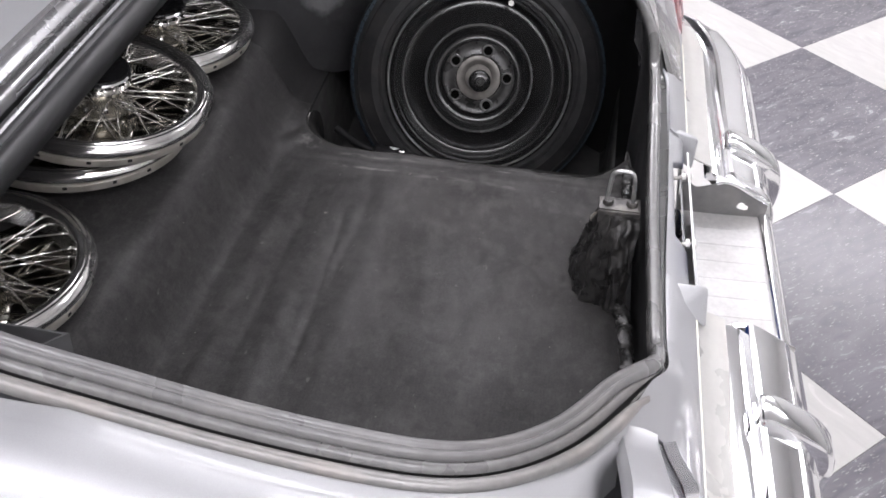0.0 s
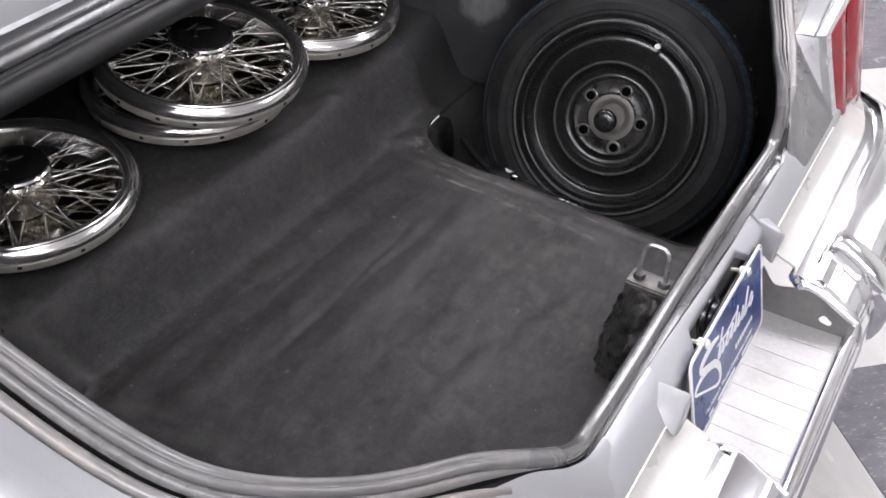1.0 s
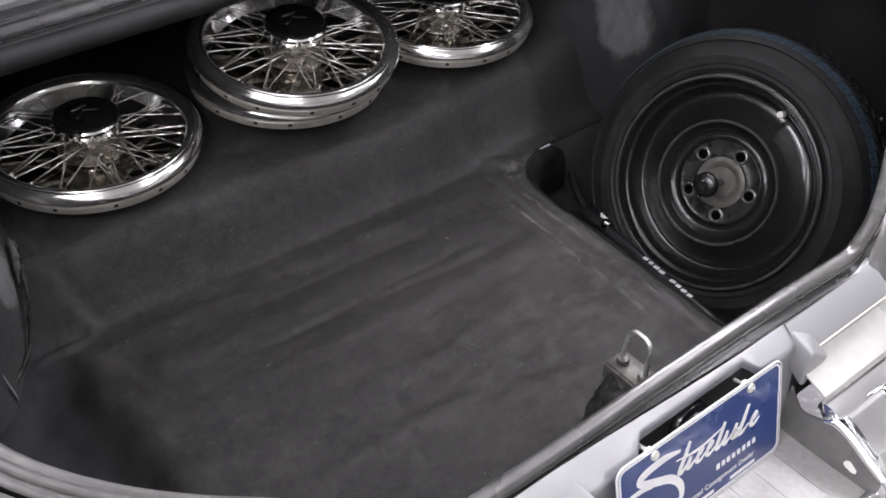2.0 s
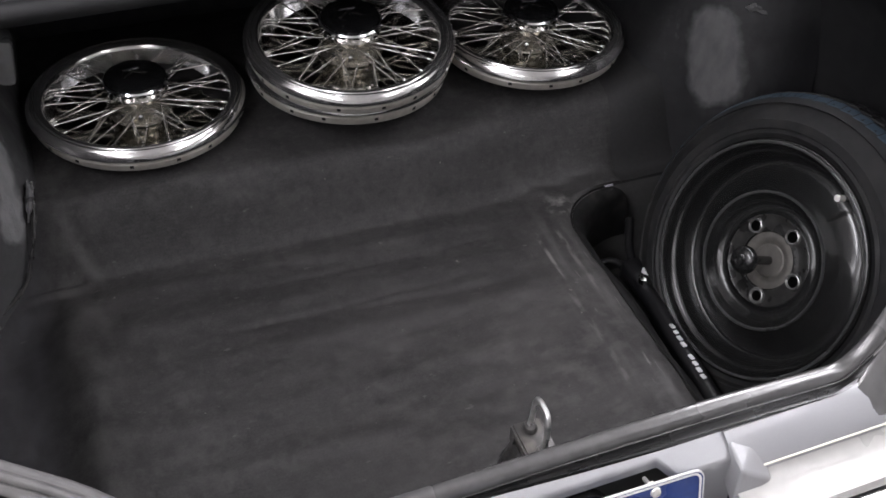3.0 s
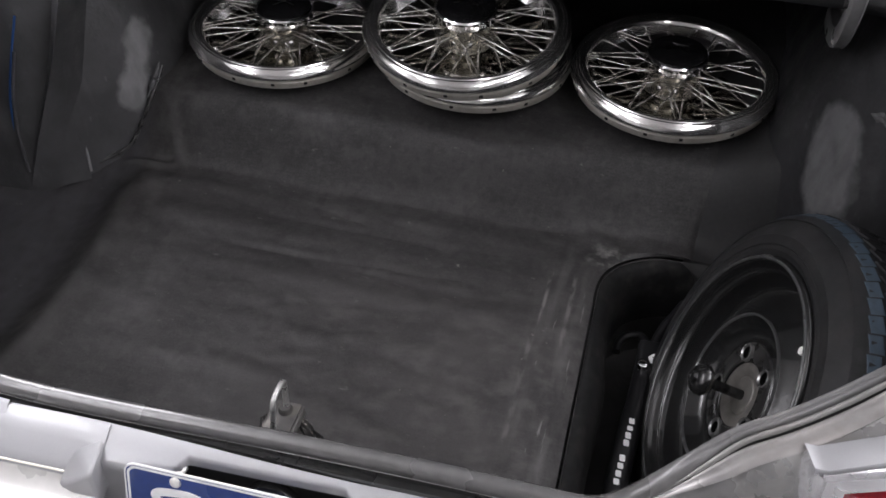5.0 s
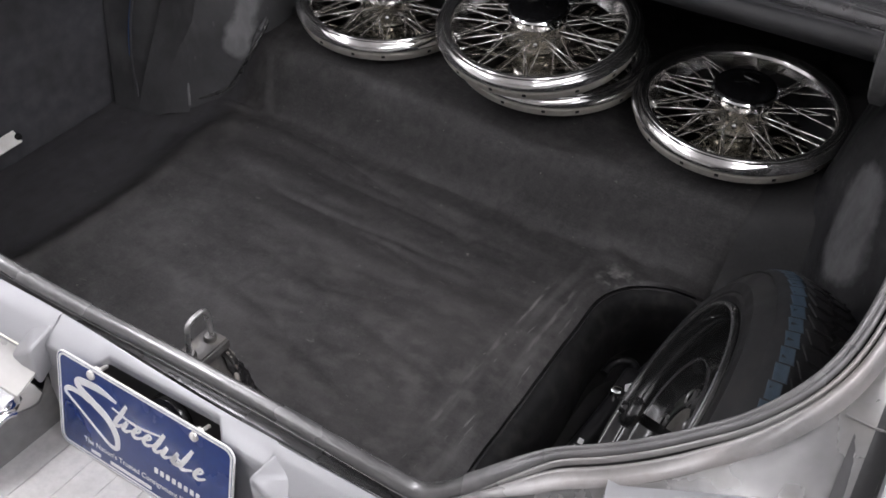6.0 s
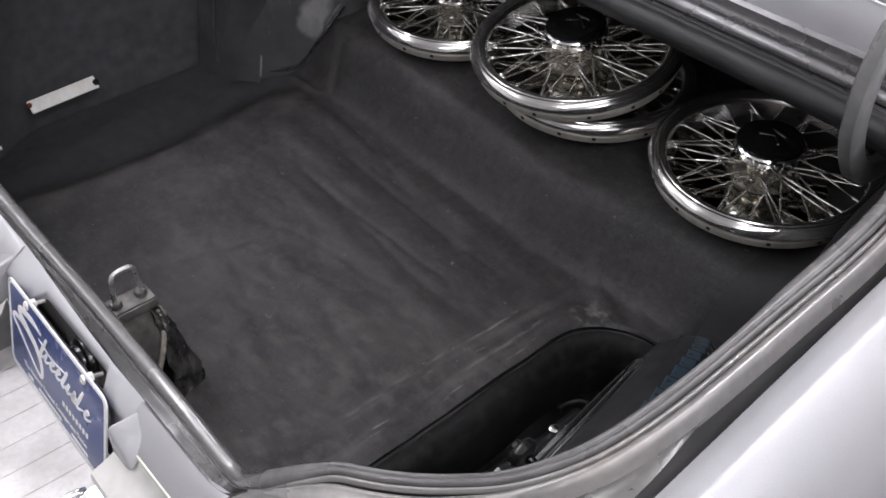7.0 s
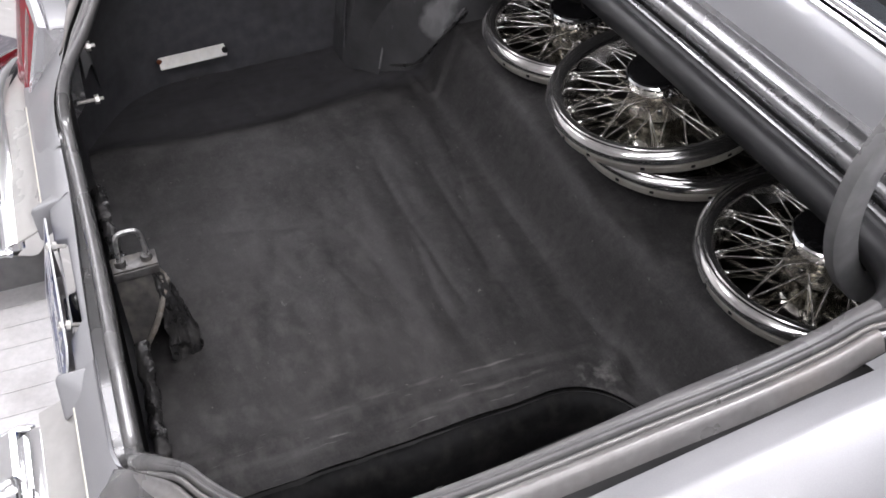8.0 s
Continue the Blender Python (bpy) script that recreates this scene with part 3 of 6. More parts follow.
def gap_at(x):
    """Width of the dark gap between the rear seal and the tail panel."""
    return (0.003 + 0.0105 * step(x, -0.25, 0.15)) * step(x, -0.46, -0.40) * (1 - step(x, 0.36, 0.43))


def seal_profile(p):
    side = mixed(mixed(SEAL_REAR, SEAL, side_of(p)), SEAL_RIGHT, right_of(p))
    lean = 0.007 * right_of(p) * step(p.y, 0.36, 0.56)
    side = [(u - lean * f, w) for (u, w), f in zip(side, (1.0, 1.0, 0.8, 0.4, 0.1, 0, 0, 0, 0, 0, 0))]
    return mixed(side, SEAL_FRONT, front_of(p))


AHEAD = [i for i, p in enumerate(EDGE) if p.y > 0.73]
ROUND = list(range(AHEAD[-1], len(EDGE))) + list(range(0, AHEAD[0] + 1))
# the seal is blacker along the deck than elsewhere
SEAL_BLACK = material("deck_black_rubber", (0.020, 0.020, 0.021), 0.50, 0.0, 0.12, 60, bump=0.1, bump_scale=300, stain=(0.05, 0.05, 0.05), stain_amount=0.3, stain_scale=12)
REAR_SEAL = material("worn_grey_rubber", (0.13, 0.129, 0.128), 0.27, 0.35, 0.12, 60, coat=0.8, bump=0.1, bump_scale=300, rough_vary=0.05)
CORNER_LEFT = next(k for k, i in enumerate(ROUND) if EDGE[i].y < 0.2 and EDGE[i].x > -0.405)
CORNER_RIGHT = next(k for k, i in enumerate(ROUND) if EDGE[i].y < 0.2 and EDGE[i].x > 0.424)
for picked, m, words in ((ROUND[:CORNER_LEFT + 1], RUBBER, "dusty grey rubber seal beside the trunk opening"), (ROUND[CORNER_LEFT:CORNER_RIGHT + 1], REAR_SEAL, "worn grey rubber seal along the rear lip"), (ROUND[CORNER_RIGHT:], RUBBER, "dusty grey rubber seal beside the trunk opening")):
    soften(part("weatherstrip", swept(seal_profile, picked, True), m, car, words))
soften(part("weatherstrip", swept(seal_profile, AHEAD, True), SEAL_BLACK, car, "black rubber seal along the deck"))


# gutter: pale inner ledge, deep black channel, dusty outer wall
REAR_LEDGE = [(0.0185, -0.013), (0.019, -0.0135), (0.0198, -0.014), (0.0205, -0.0145), (0.021, -0.015)]
SIDE_LEDGE = [(0.020, -0.014), (0.0215, -0.007), (0.025, -0.006), (0.030, -0.008), (0.0325, -0.014)]
FRONT_LEDGE = [(0.034, -0.020), (0.038, -0.016), (0.042, -0.010), (0.048, -0.008), (0.052, -0.014)]
RIGHT_LEDGE = [(0.0142, -0.013), (0.0150, -0.004), (0.0170, -0.002), (0.0190, -0.0035), (0.0200, -0.009)]
TURN = ROUND.index(0)
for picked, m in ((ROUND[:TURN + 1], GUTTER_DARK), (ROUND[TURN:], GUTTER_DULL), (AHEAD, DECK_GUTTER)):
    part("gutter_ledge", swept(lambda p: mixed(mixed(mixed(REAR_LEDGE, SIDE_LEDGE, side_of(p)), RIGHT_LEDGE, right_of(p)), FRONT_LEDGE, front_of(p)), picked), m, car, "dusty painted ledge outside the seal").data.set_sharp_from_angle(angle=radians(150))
REAR_CHANNEL = [(0.021, -0.015), (0.0212, -0.022), (0.0224, -0.022), (0.0228, -0.014)]
SIDE_CHANNEL = [(0.0325, -0.012), (0.0335, -0.024), (0.0375, -0.024), (0.0385, -0.012)]
FRONT_CHANNEL = [(0.050, -0.012), (0.051, -0.026), (0.058, -0.026), (0.059, -0.012)]
RIGHT_CHANNEL = [(0.0200, -0.009), (0.0202, -0.012), (0.0211, -0.012), (0.0215, -0.008)]
part("gutter_channel", swept(lambda p: mixed(mixed(mixed([(u + (gap_at(p.x) if k > 1 else 0), w) for k, (u, w) in enumerate(REAR_CHANNEL)], SIDE_CHANNEL, side_of(p)), RIGHT_CHANNEL, right_of(p)), FRONT_CHANNEL, front_of(p))), CHANNEL_BLACK, car, "glossy black rain channel")
SIDE_IDX = [i for i, p in enumerate(EDGE) if p.x < -0.47 or p.x > 0.41 or p.y > 0.5]
SIDE_IDX = sorted(SIDE_IDX)
WALL_SIDE = [(0.0385, -0.014), (0.0395, -0.007), (0.043, -0.004), (0.049, -0.003), (0.0525, -0.006), (0.053, -0.016)]
WALL_FRONT = [(0.059, -0.014), (0.061, 0.001), (0.068, 0.004), (0.078, 0.004), (0.084, 0.001), (0.088, -0.006)]
WALL_RIGHT = [(0.0215, -0.010), (0.0220, -0.003), (0.0245, -0.001), (0.0285, -0.0022), (0.0330, -0.0085), (0.0385, -0.0200)]
WALL_CORNER = [(0.0215, -0.012), (0.0235, -0.0080), (0.0275, -0.0090), (0.0298, -0.0140), (0.0355, -0.0115), (0.0420, -0.0185)]
WALL_LIP = [(0.0215, -0.0150), (0.0218, -0.0150), (0.0222, -0.0150), (0.0226, -0.0150), (0.0230, -0.0150), (0.0234, -0.0155)]
WALL_END = [(0.0385, -0.020), (0.0390, -0.018), (0.040, -0.017), (0.042, -0.018), (0.043, -0.022), (0.0435, -0.03)]
FRONT_FIRST, FRONT_LAST = min(i for i in SIDE_IDX if EDGE[i].y > 0.70), max(i for i in SIDE_IDX if EDGE[i].y > 0.70)


def gutter_profile(p):
    side = mixed(mixed(WALL_SIDE, WALL_RIGHT, right_of(p)), WALL_FRONT, front_of(p))
    if p.x > 0 and p.y < 0.4:
        return mixed(WALL_LIP, mixed(WALL_CORNER, WALL_RIGHT, step(p.x, 0.60, 0.70)), step(p.x, 0.41, 0.50))
    return side if p.y > 0.3 else mixed(WALL_END, side, step(abs(p.x), 0.47, 0.56))


for picked, m, words in (([i for i in SIDE_IDX if i <= FRONT_FIRST], GUTTER_DULL, "dusty outer wall of the rain gutter"), (range(FRONT_FIRST, FRONT_LAST + 1), DECK_GUTTER, "grooved silver gutter below the rear window, coloured dark"),
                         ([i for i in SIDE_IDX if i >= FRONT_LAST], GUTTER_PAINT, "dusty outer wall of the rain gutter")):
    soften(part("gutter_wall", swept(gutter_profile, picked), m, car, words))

# quarter panels
ALONG = [(0.055, -0.018), (0.0555, -0.008), (0.060, -0.005), (0.074, -0.004), (0.080, -0.001), (0.096, 0.002), (0.114, 0.001), (0.132, -0.006), (0.155, -0.024), (0.178, -0.060), (0.192, -0.12), (0.20, -0.23), (0.198, -0.36), (0.185, -0.48), (0.165, -0.56)]
PANEL_RIGHT = [(0.0, -0.060), (0.0003, -0.0070), (0.0008, -0.0052), (0.0022, -0.0045), (0.0120, -0.0054), (0.0235, -0.0066), (0.0262, -0.0071), (0.0282, -0.0080), (0.0308, -0.0093), (0.0460, -0.0185), (0.066, -0.034), (0.088, -0.062), (0.103, -0.115), (0.113, -0.22), (0.113, -0.36), (0.104, -0.48), (0.088, -0.56)]
CORNER = [(0.045, -0.026), (0.046, -0.022), (0.049, -0.021), (0.053, -0.021), (0.057, -0.023), (0.060, -0.028), (0.062, -0.035), (0.063, -0.045), (0.064, -0.06), (0.065, -0.08), (0.066, -0.10), (0.067, -0.12), (0.068, -0.14), (0.069, -0.16), (0.070, -0.18)]


def quarter_panel(sign):
    side = [(i, p) for i, p in enumerate(EDGE) if p.x * sign > 0.575 and 0.042 < p.y < 0.60]
    side.sort(key=lambda q: q[1].y + abs(q[1].x))
    rows = [(p, EDGE_OUT[i]) for i, p in side]
    last = rows[-1][0]
    for y, x, z in ((0.70, 0.722, 0.0), (0.85, 0.722, 0.003), (1.05, 0.72, 0.006), (1.3, 0.712, 0.012), (1.6, 0.70, 0.015)):
        rows.append((Vector((sign * x, y, last.z + 0.004 + z)), Vector((sign, 0, 0))))
    out = []
    for p, n in rows:
        t = step(abs(p.x), 0.60, 0.722)
        out.append([p + n * u + Vector((0, 0, w)) for u, w in mixed(CORNER, ALONG, t)])
    part("quarter_panel", loft(out), SILVER, car, "silver painted rear quarter panel")


def fender_edge(y):
    """Inner edge of the right fender: straight along the car, falling towards the lamp."""
    top = np.interp(y, (0.04, 0.10, 0.40, 0.60, 0.72, 0.85, 1.6), (0.918, 0.929, 0.963, 0.983, 0.988, 0.990, 0.998))
    return Vector((0.782 - 0.0145 * (min(y, 0.9) - 0.4) - 0.012 * step(y, 1.0, 1.6), y, float(top)))


def gap_floor(y):
    return float(np.interp(y, (0.05, 0.10, 0.20, 0.30, 0.40, 0.58, 0.78), (0.878, 0.887, 0.907, 0.926, 0.9375, 0.9450, 0.9480)))


def right_quarter():
    ys = [0.05 + 0.02 * k for k in range(34)] + [0.75, 0.85, 0.95, 1.1, 1.3, 1.6]
    part("quarter_panel", loft([[fender_edge(y) + Vector((u, 0, w)) for u, w in PANEL_RIGHT] for y in ys]), SILVER, car, "silver painted rear quarter panel")
    floor = [[Vector((fender_edge(y).x + u, y, gap_floor(y) + w)) for u, w in ((-0.034, 0.0), (-0.0240, -0.0004), (-0.010, -0.0010), (-0.002, 0.0), (0.0008, 0.006))] for y in ys[:36]]
    part("panel_gap", loft(floor), GAP_GREY, car, "dark grey gap beside the quarter panel")
    # dull sheet between the gutter's corner and the gap
    sheet = []
    for i in [i for i, p in enumerate(EDGE) if p.x > 0.555 and p.y < 0.34]:
        p = EDGE[i]
        a = p + EDGE_OUT[i] * (0.0425 - 0.0055 * step(p.x, 0.60, 0.70)) + Vector((0, 0, -0.0185))
        y = 0.055 + 0.275 * step(p.y, 0.125, 0.34)
        b = Vector((fender_edge(y).x - 0.0190, y, gap_floor(y) + 0.0008))
        b = b.lerp(a, step(p.y, 0.26, 0.34))
        sheet.append([a, a.lerp(b, 0.08) + Vector((0, 0, 0.0012)), a.lerp(b, 0.5) + Vector((0, 0, 0.002)), b])
    part("corner_sheet", loft(sheet), CORNER_PAINT, car, "dull silver sheet in the corner of the trunk opening, toned darker")
    joint = smooth_line([(0.738, 0.200, 0.9085), (0.750, 0.199, 0.9085), (0.764, 0.198, 0.9085), (0.778, 0.198, 0.911)], 6)
    part("joint_seam", tube(joint, 0, 8, radii=[0.0012 + 0.0008 * noise.noise(Vector((k * 0.6, 1.0, 0))) for k in range(len(joint))]), CORNER_PAINT, car, "yellowed filler along the fender joint")


right_quarter()
quarter_panel(-1)


# panel between the trunk opening and the rear window
def deck_panel():
    rows = [[] for _ in range(9)]
    for i in range(len(EDGE)):
        p, n = EDGE[i], EDGE_OUT[i]
        if p.y < 0.66:
            continue
        near = p + n * (0.053 - 0.008 * right_of(p) + 0.035 * front_of(p))
        reach = min((0.776 - abs(near.x)) / max(abs(n.x), 1e-4), (1.015 - near.y) / max(n.y, 1e-4))
        far = near + n * max(reach, 0.0)
        rise = 0.03 * max(n.y, 0) ** 2
        for k, (t, drop) in enumerate(((0.0, 0.010), (0.03, 0.007), (0.10, 0.004), (0.16, 0.0035), (0.19, 0.006), (0.22, 0.001), (0.45, 0.0), (0.75, 0.0), (1.0, 0.0))):
            q = near.lerp(far, t)
            q.z = p.z - drop + 0.003 + rise * t
            rows[k].append(q)
    part("deck_groove", loft(rows[:6]), DECK_GUTTER, car, "grooved silver edge of the deck, coloured dark")
    part("deck_panel", loft(rows[5:]), SILVER, car, "silver painted panel below the rear window")


deck_panel()
for k, (y, z, r, m) in enumerate(((1.02, 0.995, 0.006, CHROME), (1.036, 1.004, 0.010, CHROME))):
    part("window_trim", tube([(x, y - 0.05 * x * x, z + 0.004) for x in np.linspace(-0.74, 0.74, 25)], r, 10), m, car, "chrome trim along the rear window")
glass_rows = [[(x, 1.045 + d - 0.05 * x * x, 1.0 + 0.55 * d) for x in np.linspace(-0.72, 0.72, 17)] for d in (0, 0.15, 0.3, 0.45, 0.6)]
part("rear_window", thick(loft(glass_rows), 0.005), GLASS, car, "tinted rear window glass")
part("window_shelf", block((1.46, 0.58, 0.012), (0, 1.34, 0.96), 0.003), TRUNK_CARD, car, "dark shelf behind the rear window")

# inner skin of the trunk, from the seal down to the floor
IN_REAR = [(0.004, -0.012), (0.006, -0.02), (0.010, -0.035), (0.012, -0.06), (0.012, -0.12), (0.012, -0.18), (0.012, -0.24), (0.012, -0.30)]
IN_SIDE = [(0.006, -0.012), (0.008, -0.022), (0.020, -0.040), (0.060, -0.075), (0.090, -0.15), (0.100, -0.30), (0.100, -0.45), (0.100, -0.68)]
IN_FRONT = [(0.006, -0.012), (0.010, -0.030), (0.10, -0.045), (0.24, -0.055), (0.42, -0.065), (0.58, -0.10), (0.60, -0.25), (0.60, -0.50)]
# shade of the rear and right side, put into a darker black
INNER_BLACK = material("shaded_trunk_black", (0.013, 0.013, 0.014), 0.62, 0.0, 0.25, 35, bump=0.25, bump_scale=90, stain=(0.024, 0.023, 0.023), stain_amount=0.5, stain_scale=9, specular=0.3)
RIGHT_SKIN = [i for i, p in enumerate(EDGE) if p.x > 0 and i <= AHEAD[len(AHEAD) // 2]]
LEFT_REAR = [i for i, p in enumerate(EDGE) if p.x < 0.02 and p.y < 0.15 and i > AHEAD[-1]] + [0, 1]
LEFT_SKIN = list(range(RIGHT_SKIN[-1], LEFT_REAR[0] + 1))


def skin_profile(p):
    return mixed(mixed(IN_REAR, IN_SIDE, side_of(p)), IN_FRONT, front_of(p) * step(0.74 - abs(p.x), 0.0, 0.12))


for picked, m, words in ((RIGHT_SKIN, INNER_BLACK, "inside of the trunk, coloured blacker for shade"), (LEFT_SKIN, TRUNK_BLACK, "dull black painted inside of the trunk"), (LEFT_REAR, INNER_BLACK, "inside of the rear panel, coloured blacker for shade")):
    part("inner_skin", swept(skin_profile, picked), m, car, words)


# ---- the mat and the spare-wheel well ----
def mat_edge(y):
    """Where the mat ends beside the spare-wheel well, for each place along the car."""
    x = 0.3255
    if y < 0.15:
        x += 0.085 * ((0.15 - y) / 0.09) ** 2
    if y > 0.62:
        x = 0.44 - 0.1145 * math.sqrt(max(1 - ((y - 0.62) / 0.114) ** 2, 0)) + 0.40 * step(y, 0.7335, 0.738)
    return min(x, 0.484 + 0.006 * math.sin(y * 23))


# stations along the well's edge, closer together round its corner
WELL_YS = [0.088 + 0.0097 * k for k in range(55)] + [0.62 + 0.114 * math.sin(radians(2 + 4.0 * k)) for k in range(23)]


# folds that have set in the rubber: line of places, depth, half width
FOLDS = [([(-0.30, 0.572), (-0.15, 0.571), (0.02, 0.575), (0.12, 0.580)], 0.0048, 0.0055), ([(-0.31, 0.660), (-0.12, 0.656), (0.05, 0.652), (0.20, 0.655)], 0.0044, 0.0060),
         ([(-0.24, 0.425), (-0.11, 0.468), (0.07, 0.492)], 0.0026, 0.007), ([(-0.15, 0.475), (-0.18, 0.40), (-0.205, 0.32), (-0.245, 0.19)], 0.0034, 0.008),
         ([(0.05, 0.455), (0.01, 0.430), (-0.07, 0.408)], 0.0030, 0.006), ([(-0.20, 0.475), (-0.33, 0.448)], 0.0018, 0.007), ([(0.035, 0.255), (-0.005, 0.215), (-0.030, 0.198), (-0.022, 0.172), (0.0, 0.158)], 0.0065, 0.0075),
         ([(0.10, 0.30), (0.02, 0.335), (-0.10, 0.345)], 0.0018, 0.009), ([(-0.38, 0.36), (-0.41, 0.50), (-0.42, 0.60)], 0.0022, 0.010)]


def fold_depth(x, y):
    total = 0.0
    for pts, depth, w in FOLDS:
        best, side, along = 9.0, 0.0, 0.0
        for k, ((ax, ay), (bx, by)) in enumerate(zip(pts, pts[1:])):
            dx, dy = bx - ax, by - ay
            t = ((x - ax) * dx + (y - ay) * dy) / (dx * dx + dy * dy)
            c = min(max(t, 0.0), 1.0)
            ex, ey = x - ax - c * dx, y - ay - c * dy
            d = ex * ex + ey * ey
            if d < best:
                best, side = d, (dx * ey - dy * ex) / math.hypot(dx, dy)
                along = min(k + c, len(pts) - 1 - k - c)
        d = math.sqrt(best)
        if d < 6 * w:
            fade = min(along / 0.35 + 0.15, 1.0) * (0.75 + 0.5 * noise.noise(Vector((x * 14, y * 14, 2.0))))
            total += fade * 0.42 * depth * (0.65 * math.exp(-(((d - 2.4 * w) / (1.8 * w)) ** 2)) * (1.0 if side > 0 else 0.35) - math.exp(-((d / w) ** 2)))
    return total


def mat_height(x, y):
    base = 0.741 - 0.03 * x + 0.03 * step(x, 0.15, 0.4)
    z = 0.487 + 0.115 * step(y, base, base + 0.095) + 0.17 * max(min(y, 1.12) - base - 0.09, 0) * (1 + 0.5 * step(x, 0.15, 0.4))
    # ribs pressed into the floor below, across the car
    for ry, h, w in ((0.30, 0.0022, 0.018), (0.40, 0.0026, 0.018), (0.51, 0.0032, 0.02), (0.615, 0.0045, 0.024), (0.70, 0.0052, 0.024)):
        z += h * math.exp(-(((y + 0.02 * x - ry) / w) ** 2)) * step(x, -0.55, -0.4) * (1 - step(x, 0.15, 0.26))
    if -0.45 < x < 0.25 and 0.12 < y < 0.70:
        z += fold_depth(x, y)
    # rise along the well and the outer ridge on the far side
    z += 0.006 * math.exp(-(((x - 0.262) / 0.018) ** 2)) * (1 - step(y, 0.62, 0.70)) + 0.004 * math.exp(-(((x - 0.30) / 0.014) ** 2)) * (1 - step(y, 0.64, 0.70))
    z += 0.016 * math.exp(-(((x + 0.510 + 0.016 * math.sin(y * 11 + 0.6)) / 0.036) ** 2)) * (1 - step(y, 0.64, 0.74)) - 0.030 * step(-x - 0.014 * math.sin(y * 11 + 0.6), 0.51, 0.62) * (1 - step(y, 0.64, 0.76))
    # lump by the latch bracket and its hollow
    z += 0.010 * math.exp(-(((x + 0.01) / 0.07) ** 2 - 0) - ((y - 0.24) / 0.05) ** 2)
    # pulled folds in the corners of the step
    pull = x - 0.335 + 0.95 * (y - 0.715)
    z += (0.0055 * math.exp(-((pull / 0.030) ** 2)) - 0.0050 * math.exp(-(((pull - 0.055) / 0.028) ** 2))) * step(y, 0.715, 0.75) * (1 - step(y, 0.83, 0.88))
    z += 0.05 * step(x, 0.46, 0.64) * step(y, 0.74, 0.86)
    # sharp tuck running down from the housing seam
    tuck = x + 0.530 - 0.56 * (0.829 - y)
    z += (0.005 * math.exp(-((tuck / 0.014) ** 2)) - 0.004 * math.exp(-(((tuck - 0.020) / 0.012) ** 2))) * step(y, 0.745, 0.775) * (1 - step(y, 0.82, 0.85))
    z += 0.006 * math.exp(-(((y - 0.752 - 0.05 * (x + 0.54)) / 0.008) ** 2)) * step(x, -0.60, -0.575) * (1 - step(x, -0.51, -0.485))
    # loose rubber
    v = Vector((x * 5, y * 7, 0.3))
    z += 0.0060 * noise.noise(v) + 0.0028 * noise.noise(v * 2.7) + 0.0013 * noise.noise(v * 7.1)
    z -= 0.0022 * max(0, 1 - abs(noise.noise(Vector((x * 1.8 + 7, y * 7 + 0.8 * x, 1.7)))) / 0.16) * step(x, -0.5, -0.3)
    z -= 0.0018 * max(0, 1 - abs(noise.noise(Vector((x * 4.5 + 3, y * 1.5 + 2, 4.1)))) / 0.12) * step(0.3 - abs(y - 0.25), 0.0, 0.2)
    return z


def trunk_mat():
    ys = sorted([0.062 + 0.0036 * k for k in range(175)] + [0.695 + 0.0062 * k for k in range(104)] + [0.6765 + 0.0013 * k for k in range(54)] + [0.62 + 0.114 * math.sin(radians(70 + k)) for k in range(20)])
    cols = 236
    rows = []
    for y in ys:
        xe = mat_edge(y)
        row = []
        for k in range(cols + 1):
            x = -0.815 + (xe + 0.815) * k / cols
            z = mat_height(x, y)
            wide = 0.02 + 0.022 * (1 - step(y, 0.25, 0.55))
            edge = (xe - x) / wide
            if edge < 1:
                z -= (0.006 + 0.007 * (1 - step(y, 0.25, 0.55))) * (1 - edge) ** 2
            row.append((x, y, z))
        rows.append(row)
    bm = thick(loft(rows), 0.004)
    return tagged(linked("trunk_mat", bm, MAT), "black rubber trunk mat, scuffed, dusty and wrinkled", "trunk mat")


mat = trunk_mat()


def side_sheet():
    """Black sheet, darker than the mat, over the floor from the mat to the right housing."""
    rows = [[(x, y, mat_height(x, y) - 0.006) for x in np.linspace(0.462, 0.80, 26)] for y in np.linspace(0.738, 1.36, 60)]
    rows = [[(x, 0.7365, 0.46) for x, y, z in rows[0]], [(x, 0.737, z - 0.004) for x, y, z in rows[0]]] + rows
    part("floor_side_sheet", thick(loft(rows), 0.003), SHEET_BLACK, car, "black sheet on the trunk floor beside the mat")


side_sheet()


LIP_DUSTY = material("dusty_black_paint", (0.009, 0.009, 0.0092), 0.62, 0.0, 0.35, 60, bump=0.3, bump_scale=120, stain=(0.034, 0.032, 0.030), stain_amount=0.6, stain_scale=40, specular=0.12)


